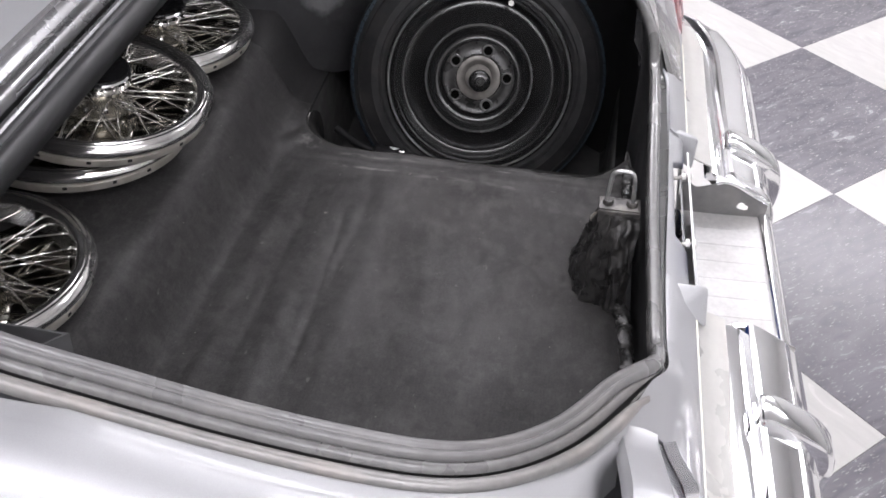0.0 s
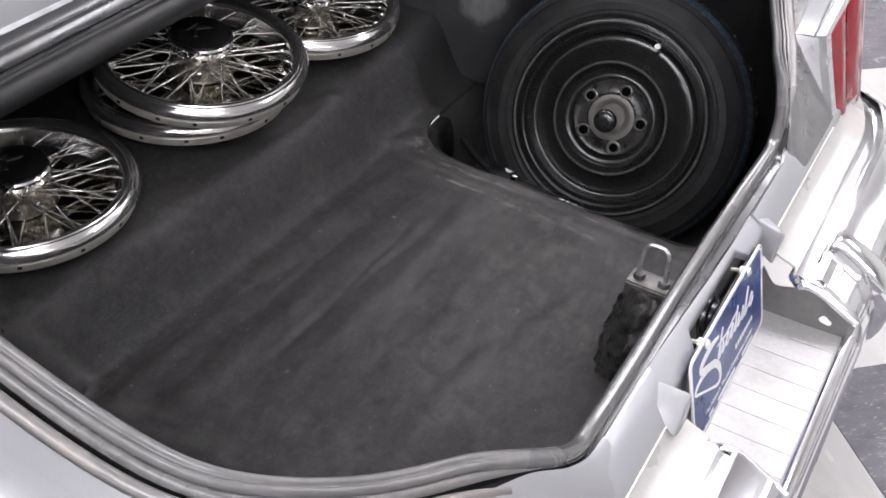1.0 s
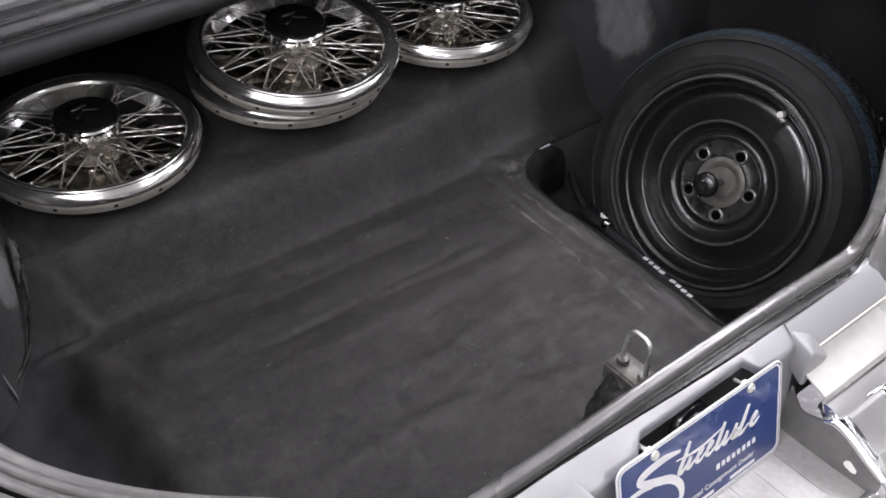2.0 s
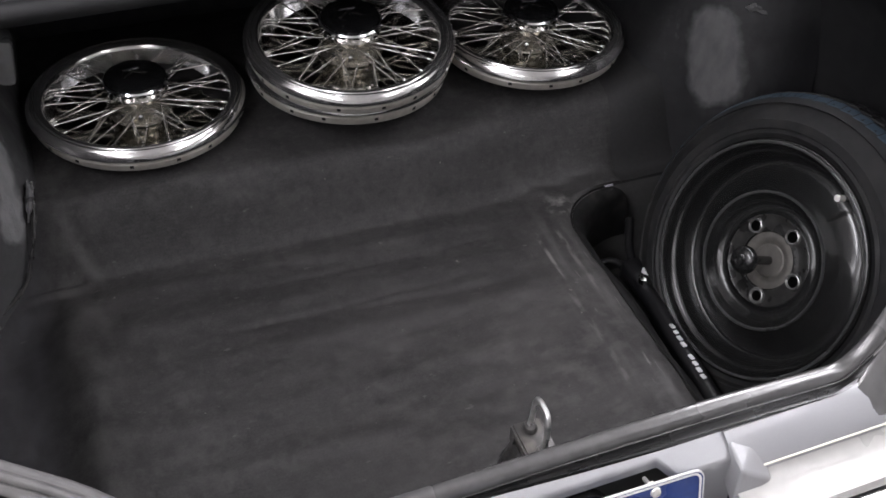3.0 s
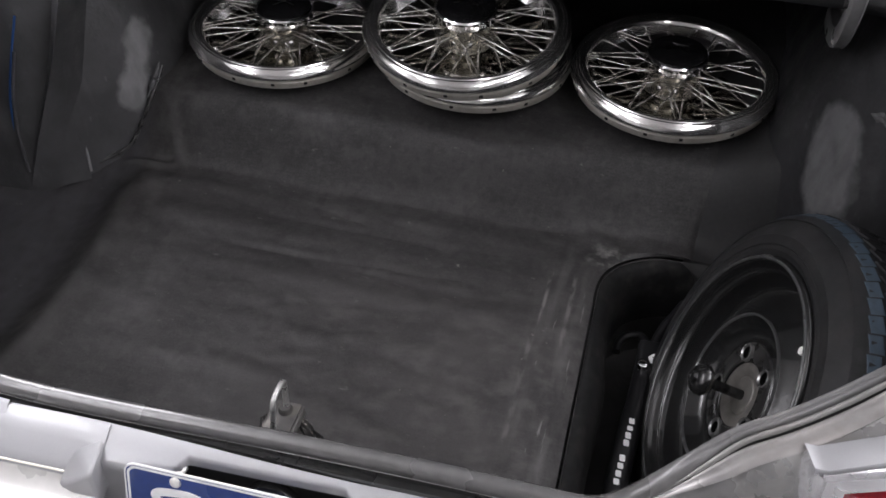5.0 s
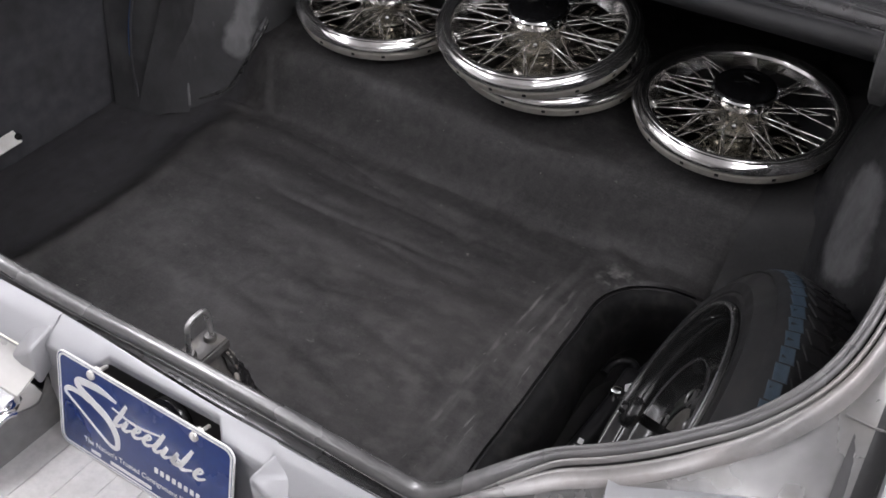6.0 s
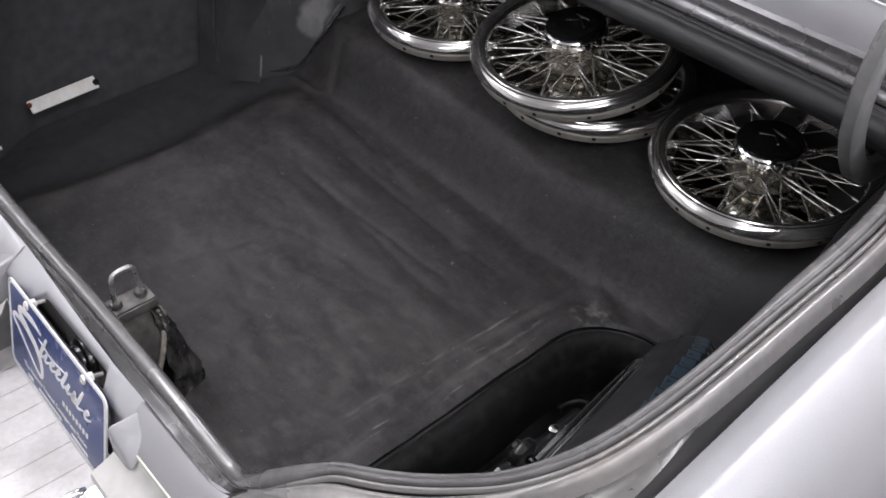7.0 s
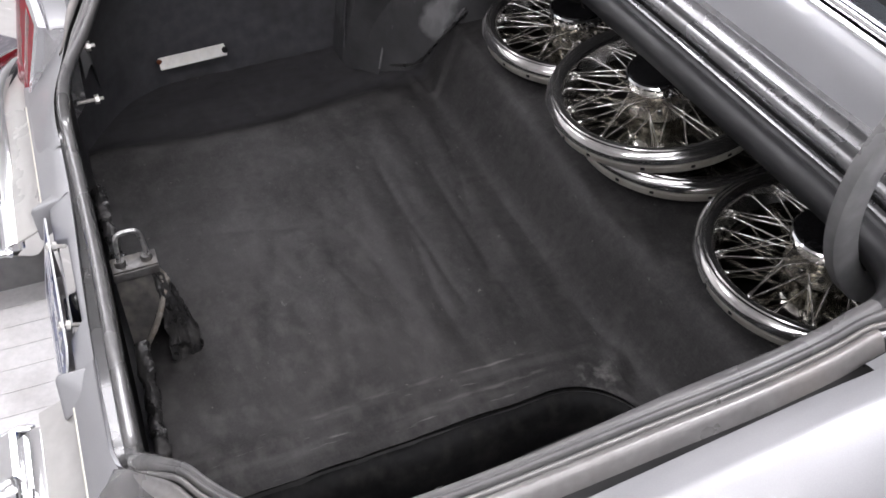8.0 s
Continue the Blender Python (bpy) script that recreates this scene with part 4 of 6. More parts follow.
def well():
    ring = [(mat_edge(y) + 0.004, y) for y in WELL_YS] + [(0.484, 0.735)] + [(0.835, 0.736), (0.835, 0.43), (0.835, 0.08)]
    rows = []
    for z, inset in ((0.476, 0.0), (0.46, 0.004), (0.40, 0.008), (0.30, 0.014), (0.275, 0.03), (0.27, 0.06)):
        rows.append([(x + (0.58 - x) * inset * 2, y + (0.42 - y) * inset * 2, z) for x, y in ring])
    bm = loft(rows, closed_rows=True)
    bm.faces.new([v for v in bm.verts][-len(ring):])
    part("spare_wheel_well", bm, WELL_PAINT, car, "black painted spare-wheel well, dusty")
    # rolled edge of the floor, below the mat's edge
    lip = []
    for y in WELL_YS[1:]:
        x, w = mat_edge(y), 1 + 0.35 * noise.noise(Vector((2.0, y * 7, 0.5)))
        top = mat_height(x, y) - 0.006 - 0.007 * (1 - step(y, 0.25, 0.55))
        dy = -0.35 * step(y, 0.66, 0.73)
        lip.append([(x + a * w, y + a * w * dy, z + top * f) for a, z, f in ((-0.006, -0.0085, 1), (0.0005, -0.0055, 1), (0.008, -0.0075, 1), (0.019, -0.014, 1), (0.028, -0.026, 1), (0.034, -0.046, 1), (0.037, 0.41, 0), (0.038, 0.36, 0))])
    part("well_lip", loft(lip), LIP_DUSTY, car, "black rolled edge of the spare-wheel well, dusty")
    # floor pan under the mat
    pan = [[(-0.825, y, 0.436), (mat_edge(y) - 0.008, y, 0.436)] for y in np.linspace(0.03, 1.40, 60)]
    part("floor_pan", loft(pan), TRUNK_BLACK, car)


well()


# ---- wheel housings ----
def wheelhouse(sign, mat):
    foot = [(0.80, 0.632, 0.43), (0.735, 0.640, 0.45), (0.690, 0.656, 0.465), (0.650, 0.688, 0.475), (0.618, 0.732, 0.48), (0.592, 0.776, 0.50), (0.568, 0.822, 0.54), (0.548, 0.872, 0.585), (0.54, 0.97, 0.60), (0.54, 1.37, 0.60)]
    if sign > 0:
        foot = [(x + 0.012 * step(y, 0.70, 0.82), y, z) for x, y, z in foot]
    top = [(0.83, 0.72, 0.92), (0.79, 0.725, 0.92), (0.75, 0.735, 0.92), (0.72, 0.755, 0.92), (0.695, 0.785, 0.92), (0.675, 0.82, 0.92), (0.665, 0.86, 0.92), (0.66, 0.91, 0.92), (0.66, 1.0, 0.92), (0.66, 1.37, 0.92)]
    rows = []
    for t in np.linspace(0, 1, 14):
        row = []
        for a, b in zip(smooth_line(foot, 4), smooth_line(top, 4)):
            q = a.lerp(b, t)
            bulge = 0.030 * math.sin(math.pi * t) * (1 - 0.6 * t)
            q += Vector((-0.8 * bulge, -0.5 * bulge, 0)) * (0.4 + 0.6 * noise.noise(q * 4 + Vector((0, sign, 0))))
            row.append((q.x * sign, q.y, q.z))
        rows.append(row)
    return part("wheelhouse", loft(rows), mat, car, "dark grey undercoated wheel housing")


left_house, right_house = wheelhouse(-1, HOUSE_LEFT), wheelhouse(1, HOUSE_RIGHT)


def blob(size, seed, mat, name, parent, place, rough=0.12):
    """A smeared patch of sealer with an uneven outline."""
    bm = bmesh.new()
    bmesh.ops.create_icosphere(bm, subdivisions=3, radius=1)
    for v in bm.verts:
        v.co *= 1 + rough * 2 * noise.noise(v.co * 1.7 + Vector((seed, 0, 0)))
        v.co = Vector((v.co.x * size[0], v.co.y * size[1], v.co.z * size[2]))
    return part(name, moved(bm, place), mat, parent)


for k, (bx, by, bz, size) in enumerate(((0.703, 0.736, 0.801, (0.020, 0.008, 0.0085)), (0.709, 0.737, 0.758, (0.013, 0.006, 0.006)), (0.716, 0.726, 0.727, (0.012, 0.006, 0.007)))):
    blob(size, 5 + k, HOUSE_GREY, "sealer_lump", car, pose(bx, by, bz, 0, 8 - 9 * k, -28), 0.35)
# seams and brace on the housing
fold = smooth_line([(-0.549, 0.866, 0.632), (-0.554, 0.834, 0.600), (-0.565, 0.803, 0.562), (-0.578, 0.782, 0.530), (-0.591, 0.763, 0.508), (-0.63, 0.722, 0.493), (-0.695, 0.660, 0.488)], 9)
part("seam", tube(fold, 0, 9, radii=[0.0034 + 0.0022 * noise.noise(Vector((k * 0.37, 7.7, 0))) for k in range(len(fold))]), TAR, car, "lumpy black seam sealer")
flap = smooth_line([(-0.553, 0.866, 0.640), (-0.555, 0.850, 0.622), (-0.560, 0.836, 0.604), (-0.566, 0.822, 0.585)], 7)
part("seam_flap", tube(flap, 0, 8, radii=[0.0062 * math.sin(math.pi * (k + 0.6) / (len(flap) + 0.2)) + 0.0035 * noise.noise(Vector((k * 0.5, 2.2, 0))) for k in range(len(flap))]), HOUSE_GREY, car, "crumpled grey sealer flap")
part("seam", tube(smooth_line([(-0.638, 0.696, 0.486), (-0.650, 0.720, 0.57), (-0.645, 0.742, 0.65), (-0.63, 0.765, 0.74)], 6), 0.0026, 8), PATCH, car)
brace = loft([smooth_line([(-0.742, 0.662, 0.470), (-0.712, 0.672, 0.56), (-0.682, 0.686, 0.65), (-0.655, 0.702, 0.74), (-0.63, 0.715, 0.84)], 6),
              smooth_line([(-0.733, 0.645, 0.470), (-0.702, 0.656, 0.56), (-0.670, 0.670, 0.65), (-0.640, 0.686, 0.74), (-0.612, 0.70, 0.84)], 6),
              smooth_line([(-0.690, 0.656, 0.470), (-0.676, 0.682, 0.56), (-0.655, 0.702, 0.65), (-0.632, 0.722, 0.74), (-0.61, 0.735, 0.84)], 6),
              smooth_line([(-0.640, 0.695, 0.470), (-0.650, 0.720, 0.56), (-0.644, 0.742, 0.65), (-0.63, 0.765, 0.74), (-0.61, 0.785, 0.84)], 6)])
part("housing_brace", thick(brace, 0.003), HOUSE_LEFT, car, "dark grey steel brace")
part("wire", tube(smooth_line([(-0.745, 0.655, 0.50), (-0.75, 0.66, 0.56), (-0.745, 0.67, 0.64), (-0.725, 0.68, 0.72), (-0.70, 0.69, 0.80)], 6), 0.0022, 8), WIRE_BLUE, car, "thin blue wire")
part("wire", tube(smooth_line([(-0.735, 0.648, 0.50), (-0.738, 0.655, 0.58), (-0.73, 0.665, 0.66), (-0.71, 0.675, 0.74)], 6), 0.003, 8), TRUNK_BLACK, car, "black wire")

# pale strip with a rusty end low on the side wall
strip = thing("paint_strip", pose(-0.785, 0.320, 0.524, 0, 0, 0), "cream strip with a rusty end, on the trunk side", "strip")
part("strip", block((0.006, 0.146, 0.028), (0, 0, 0), 0.002, turn=pose(0, 0, 0, 1.5, -48, 0)), CREAM, strip)
part("screw", moved(revolve([(0, 0.004), (0.005, 0.004), (0.0065, 0.001), (0.0065, -0.004)], 14), pose(0.006, 0.070, 0.004, 0, 90, 0)), BLACK_GAP, strip)
part("rust_spot", moved(revolve([(0, 0.002), (0.004, 0.001), (0.006, -0.003)], 14), pose(0.003, -0.072, 0.004, 0, 90, 0)), RUST, strip)

# lamp studs on the inner rear panel
for x, y, z in ((-0.533, 0.12, 0.62), (-0.517, 0.13, 0.738)):
    part("stud", tube([(x, y - 0.05, z), (x, y - 0.002, z)], 0.0035, 8), STEEL, car)
    part("nut", moved(revolve([(0, 0.005), (0.008, 0.005), (0.009, 0.003), (0.009, -0.004), (0, -0.004)], 6), pose(x, y - 0.014, z, 90, 0, 0)), STEEL, car, smooth=False)

# ---- latch ----
BARE_LOOP = material("worn_striker_steel", (0.55, 0.55, 0.54), 0.34, 0.8, 0.2, 90, stain=(0.10, 0.10, 0.10), stain_amount=0.6, stain_scale=60)
WELD = material("weld_metal", (0.30, 0.28, 0.25), 0.45, 0.4, 0.3, 90, bump=0.5, bump_scale=150, stain=(0.16, 0.09, 0.05), stain_amount=0.6, stain_scale=50)
LATCH_DARK = material("tarred_steel", (0.085, 0.082, 0.079), 0.36, 0.35, 0.3, 60, bump=0.4, bump_scale=90, stain=(0.19, 0.175, 0.155), stain_amount=0.8, stain_scale=36)
latch = thing("trunk_latch", pose(-0.004, 0.096, 0.655, 0, 0, -90), "steel striker loop on a worn welded bracket", "latch")
loop = smooth_line([(-0.022, 0, 0.0), (-0.0205, 0.002, 0.024), (-0.0190, 0.003, 0.045), (-0.0170, 0.004, 0.0545), (-0.0110, 0.004, 0.0595), (0.002, 0.004, 0.0605), (0.0110, 0.004, 0.0580), (0.0160, 0.003, 0.050), (0.0185, 0.002, 0.026), (0.0205, 0, 0.0)], 5)
part("striker", tube(loop, 0.0036, 10), BARE_LOOP, latch, "worn chrome striker loop")
for sx in (-0.019, 0.019):
    part("washer", moved(revolve([(0, 0.004), (0.007, 0.004), (0.009, 0.001), (0.009, -0.003)], 12), pose(sx, 0, 0.004)), LATCH_DARK, latch)
part("top_plate", block((0.066, 0.034, 0.004), (0, 0.0, -0.001), 0.0015), LATCH_DARK, latch, "dark worn bracket plate")
part("front_flange", block((0.066, 0.003, 0.014), (0, 0.0185, -0.008), 0.0012), BARE, latch)
part("back_flange", block((0.066, 0.003, 0.024), (0, -0.0185, -0.013), 0.0012), LATCH_DARK, latch)
sheet = loft([smooth_line([(0.010, 0.064, 0.648), (0.014, 0.064, 0.63), (0.024, 0.064, 0.59), (0.034, 0.064, 0.55), (0.042, 0.064, 0.512)], 5), smooth_line([(0.010, 0.092, 0.648), (0.014, 0.090, 0.63), (0.026, 0.086, 0.59), (0.036, 0.078, 0.55), (0.043, 0.068, 0.514)], 5),
              smooth_line([(0.008, 0.122, 0.646), (0.010, 0.124, 0.62), (0.026, 0.116, 0.586), (0.039, 0.096, 0.552), (0.045, 0.074, 0.517)], 5)])
part("latch_bracket", thick(sheet, 0.003), LATCH_DARK, car, "worn grey steel bracket under the latch")
bead = smooth_line([(0.000, 0.126, 0.634), (0.008, 0.130, 0.612), (0.024, 0.122, 0.594), (0.037, 0.108, 0.570), (0.044, 0.092, 0.546), (0.046, 0.076, 0.524), (0.046, 0.064, 0.508)], 9)
part("weld_bead", tube(bead, 0, 8, radii=[0.0046 + 0.0022 * noise.noise(Vector((k * 0.9, 3.1, 0))) + 0.0045 * max(0, 1 - abs(k - 8) / 7) for k in range(len(bead))]), WELD, car, "lumpy rusty weld along the bracket")


def tar_mound():
    """A tarred skirt draped from under the latch down to the floor."""
    levels = ((0.648, 0.0), (0.632, 0.18), (0.61, 0.34), (0.585, 0.52), (0.56, 0.68), (0.53, 0.84), (0.505, 0.95), (0.486, 1.0))
    top = [(-0.026, 0.062), (-0.028, 0.10), (-0.024, 0.116), (-0.010, 0.122), (0.000, 0.122), (0.002, 0.116)]
    low = [(-0.088, 0.070), (-0.070, 0.100), (-0.038, 0.144), (0.016, 0.162), (0.046, 0.150), (0.050, 0.112)]
    a, b = smooth_line([(x, y, 0) for x, y in top], 9), smooth_line([(x, y, 0) for x, y in low], 9)
    rows = []
    for z, t in levels:
        row = []
        for k, (p, q) in enumerate(zip(a, b)):
            c = p.lerp(q, t)
            fold = 0.007 * noise.noise(Vector((k * 0.55, z * 9, 1.3))) + 0.004 * noise.noise(Vector((k * 1.7, z * 31, 4.3)))
            way = (q - Vector((-0.01, 0.06, 0))).normalized()
            row.append(c + way * fold * (0.3 + t) + Vector((0, 0, z + 0.004 * noise.noise(Vector((k * 0.8, z * 20, 8))))))
        rows.append([q for q in smooth_line(row, 2)])
    bm = loft([[Vector(p) for p in r] for r in zip(*[smooth_line(col, 3) for col in zip(*rows)])])
    for v in bm.verts:
        c = v.co.copy()
        v.co += Vector((noise.noise(c * 42), 0.6 * noise.noise(c * 42 + Vector((9, 0, 0))), 0.3 * noise.noise(c * 60))) * 0.009
        v.co += Vector((noise.noise(c * 120), noise.noise(c * 120 + Vector((5, 0, 0))), 0)) * 0.0035
    return thick(bm, 0.002)


part("tar_skirt", tar_mound(), TAR, car, "glossy black crumpled tar below the latch")


def tar_seam(points, seed):
    """One lumpy run of sealer along the rear seam."""
    line = smooth_line(points, 14)
    bm = tube(line, 0, 14, radii=[0.011 + 0.004 * noise.noise(Vector((k * 0.07, seed, 0))) for k in range(len(line))])
    for v in bm.verts:
        v.co += Vector((0.3, 1, 1)) * (0.007 * noise.noise(v.co * 38 + Vector((seed, 0, 0))) + 0.0025 * noise.noise(v.co * 210))
    return bm


part("tar_seam", tar_seam([(-0.10, 0.074, 0.52), (-0.14, 0.072, 0.535), (-0.19, 0.070, 0.545), (-0.24, 0.068, 0.55), (-0.29, 0.067, 0.55), (-0.335, 0.066, 0.56)], 2), TAR, car, "glossy black tar on the rear seam")
part("tar_seam", tar_seam([(0.06, 0.072, 0.55), (0.10, 0.072, 0.53), (0.15, 0.070, 0.52), (0.21, 0.068, 0.525), (0.28, 0.067, 0.53)], 7), TAR, car, "glossy black tar on the rear seam")
# ---- tail panel, plate recess and bumper ----
TAIL = [(0.0228, -0.014), (0.0240, -0.0105), (0.030, -0.012), (0.050, -0.028), (0.068, -0.044), (0.0750, -0.051), (0.0768, -0.054), (0.0785, -0.060), (0.085, -0.068), (0.100, -0.076), (0.116, -0.082), (0.126, -0.086), (0.128, -0.10)]

def lip_at(x):
    t = (x + 0.40) / 0.80
    return Vector((x, 0.058, 0.681 + 0.026 * t))


FILLER = material("pale_filler_paint", (0.46, 0.455, 0.435), 0.33, 0.15, 0.05, 60, coat=0.3, stain=(0.55, 0.53, 0.48), stain_amount=0.3, stain_scale=9)


def tail_panel(xs):
    rows = [[lip_at(x) + Vector((0, 1.6 * max(abs(x) - 0.60, 0) ** 2 - u - gap_at(x) * max(1 - (u - 0.0228) / 0.045, 0), w - 0.7 * gap_at(x) * (1 if u < 0.029 else 0.6 if u < 0.04 else 0))) for u, w in TAIL] for x in xs]
    part("tail_panel", thick(loft([r[:8] for r in rows]), 0.003), SILVER, car, "silver painted tail panel")
    part("bumper_filler", thick(loft([r[7:] for r in rows]), 0.003), FILLER, car, "pale filler panel above the bumper")


tail_panel([XC + x for x in (0.192, 0.196, 0.21, 0.25, 0.3, 0.35, 0.4, 0.45, 0.50, 0.56, 0.60, 0.64, 0.68, 0.72, 0.76)])
tail_panel([XC - x for x in (0.192, 0.196, 0.21, 0.25, 0.3, 0.35, 0.4, 0.45, 0.50, 0.56, 0.60, 0.64, 0.68, 0.72, 0.76)])
# sloping ledge above the plate, notched for the fuel cap, its edge turned down
ledge = []
for x in (-0.200, -0.17, -0.14, -0.112, -0.108, -0.088, -0.084, -0.04, 0, 0.04, 0.100, 0.104, 0.122, 0.126, 0.14, 0.17, 0.200):
    reach = 0.066 - 0.020 * (1 - step(x, 0.102, 0.124)) * step(x, -0.110, -0.086)
    g = gap_at(XC + x)
    ledge.append([lip_at(XC + x) + Vector((0, -u, w)) for u, w in ((0.0228 + g, -0.016 - 0.7 * g), (0.0240 + g, -0.0108 - 0.7 * g), (0.026 + g, -0.0116 - 0.7 * g), (reach - 0.004, -0.0094 - 0.71 * (reach - 0.028)), (reach - 0.001, -0.0122 - 0.71 * (reach - 0.028)), (reach, -0.0160 - 0.71 * (reach - 0.028)), (reach + 0.0005, -0.0240 - 0.71 * (reach - 0.028)))])
part("plate_recess_ledge", thick(loft(ledge), 0.0016), SILVER, car, "silver ledge notched for the fuel cap").data.set_sharp_from_angle(angle=radians(60))
for sign in (-1, 1):
    part("trim_edge", tube([lip_at(XC + sign * x) + Vector((0, -0.0772, -0.0545)) for x in np.linspace(0.214, 0.56, 12)], 0.0016, 8), TRIM, car, "thin yellowed edge along the tail panel")


def corner_panel(sign):
    """The turned-up end of the tail panel, from the seal down to the panel's level."""
    picked = sorted([i for i, p in enumerate(EDGE) if p.x * sign > 0.32 and abs(p.x) < 0.585 and p.y < 0.2], key=lambda i: abs(EDGE[i].x))
    rows = []
    for i in picked:
        p, n = EDGE[i], EDGE_OUT[i]
        t = side_of(p)
        g = gap_at(p.x)
        a = p + n * (0.0228 + g + 0.0190 * t) + Vector((0, 0, -0.013 - 0.7 * g - 0.006 * t))
        low = lip_at(p.x)
        b = Vector((p.x, low.y - 0.072, low.z - 0.0485))
        b.z = min(b.z, a.z - 0.004)
        b.y = min(b.y, a.y - 0.004)
        rows.append([a, a.lerp(b, 0.12) + Vector((0, 0, 0.003)), a.lerp(b, 0.5), b, b + Vector((0, -0.02, -0.05))])
    # only the right corner takes the darkened silver
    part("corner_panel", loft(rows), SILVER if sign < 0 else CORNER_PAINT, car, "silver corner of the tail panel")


corner_panel(1)
corner_panel(-1)
RECESS_Y = -0.004
hole = [(-0.108, 0.640), (0.122, 0.646), (0.128, 0.625), (0.128, 0.56), (-0.128, 0.56), (-0.128, 0.618)]


def recess_back():
    """The wall behind the plate, with the filler opening cut through it."""
    bm = bmesh.new()
    outer = [bm.verts.new((XC + x, RECESS_Y - 0.12 * (0.66 - z), z)) for x, z in ((-0.200, 0.648), (-0.108, 0.6485), (0.122, 0.654), (0.200, 0.656), (0.200, 0.56), (0.200, 0.495), (-0.200, 0.495), (-0.200, 0.56))]
    inner = [bm.verts.new((XC + x, RECESS_Y - 0.12 * (0.66 - z), z)) for x, z in hole]
    back = [bm.verts.new((v.co.x, v.co.y + 0.003, v.co.z)) for v in inner]
    quads = [(outer[0], outer[1], inner[0], inner[5]), (outer[1], outer[2], inner[1], inner[0]), (outer[2], outer[3], inner[2], inner[1]), (outer[3], outer[4], inner[3], inner[2]),
             (outer[4], outer[5], inner[3]), (outer[5], outer[6], inner[4], inner[3]), (outer[6], outer[7], inner[4]), (outer[7], outer[0], inner[5], inner[4])]
    for q in quads:
        bm.faces.new(q)
    for k in range(6):
        bm.faces.new((inner[k], inner[(k + 1) % 6], back[(k + 1) % 6], back[k]))
    return part("plate_recess", bm, SILVER, car, "silver recess behind the plate", smooth=False)


recess_back()
# black sheet stands in for the dark depth behind the filler opening
part("filler_backing", block((0.27, 0.003, 0.15), (XC, 0.0300, 0.59), 0), BLACK_GAP, car, smooth=False)
cap = part("fuel_cap", moved(revolve([(0, 0.014), (0.020, 0.014), (0.024, 0.011), (0.026, 0.004), (0.034, 0.002), (0.037, -0.004), (0.037, -0.008)], 40), pose(XC + 0.012, 0.006, 0.612, 78, 0, 0)), RIM_BLACK, car, "black fuel filler cap behind the plate")
part("cap_grip", moved(block((0.05, 0.010, 0.012), (0, 0, 0.014), 0.003), pose(XC + 0.012, 0.006, 0.612, 78, 0, 0)), RIM_BLACK, car)


def cheek(sign):
    """A pressed wedge beside the plate."""
    bm = bmesh.new()
    tilt = 0.006 * (sign + 1)
    a, b, c, d, e, g = [bm.verts.new((XC + sign * x, y, z + tilt)) for x, y, z in ((0.196, 0.022, 0.6665), (0.188, -0.034, 0.660), (0.240, -0.034, 0.622), (0.238, 0.010, 0.650), (0.189, -0.034, 0.590), (0.190, 0.016, 0.62))]
    for q in ((a, d, b), (d, c, b), (b, c, e), (a, b, e, g), (a, g, e, c, d)):
        bm.faces.new(q)
    bmesh.ops.bevel(bm, geom=bm.edges, offset=0.005, segments=3, affect="EDGES", profile=0.5)
    part("plate_cheek", bm, SILVER, car, "pressed silver wedge beside the plate")


cheek(1)
cheek(-1)

# floor of the plate recess, with its joints
SPANS = [(-0.186 + 0.0465 * k, -0.186 + 0.0465 * (k + 1)) for k in range(8)]
for a, b in SPANS:
    bm = loft([[(XC + x, y, z) for y, z in ((-0.020, 0.520), (-0.06, 0.520), (-0.11, 0.521), (-0.150, 0.523), (-0.172, 0.524))] for x in (a + 0.0004, b - 0.0004)])
    part("recess_floor_panel", thick(bm, 0.003), SILVER_WORN, car, "pale worn panel below the plate")
part("recess_underside", block((0.376, 0.15, 0.004), (XC, -0.095, 0.514), 0), SILVER_WORN, car, smooth=False)


# recess side walls are darker than the panels around them
RECESS_GREY = material("dull_recess_grey", (0.14, 0.139, 0.136), 0.42, 0.1, 0.15, 60, stain=(0.24, 0.23, 0.21), stain_amount=0.4, stain_scale=14)


def recess_wall(sign):
    x = XC + sign * 0.190
    top = smooth_line([(x, -0.022, 0.600), (x, -0.045, 0.572), (x, -0.072, 0.578), (x, -0.095, 0.588), (x, -0.12, 0.582), (x, -0.150, 0.566), (x, -0.178, 0.552)], 5)
    rows = [top, [Vector((x - sign * 0.002, p.y, 0.545 if p.z > 0.56 else p.z - 0.01)) for p in top], [Vector((x - sign * 0.004, p.y, 0.50)) for p in top]]
    part("recess_wall", thick(loft(rows), 0.004), RECESS_GREY, car, "dull grey side wall of the plate recess")
    edge = [p + Vector((-sign * 0.002, 0, 0.002)) for p in top[12:]]
    part("bumper_edge", tube(edge, 0.006, 10), CHROME, car, "rolled chrome edge of the bumper")
    blob((0.004, 0.016, 0.012), 4 + sign, CREAM, "paint_mark", car, pose(x - sign * 0.003, -0.135, 0.541))


recess_wall(1)
recess_wall(-1)

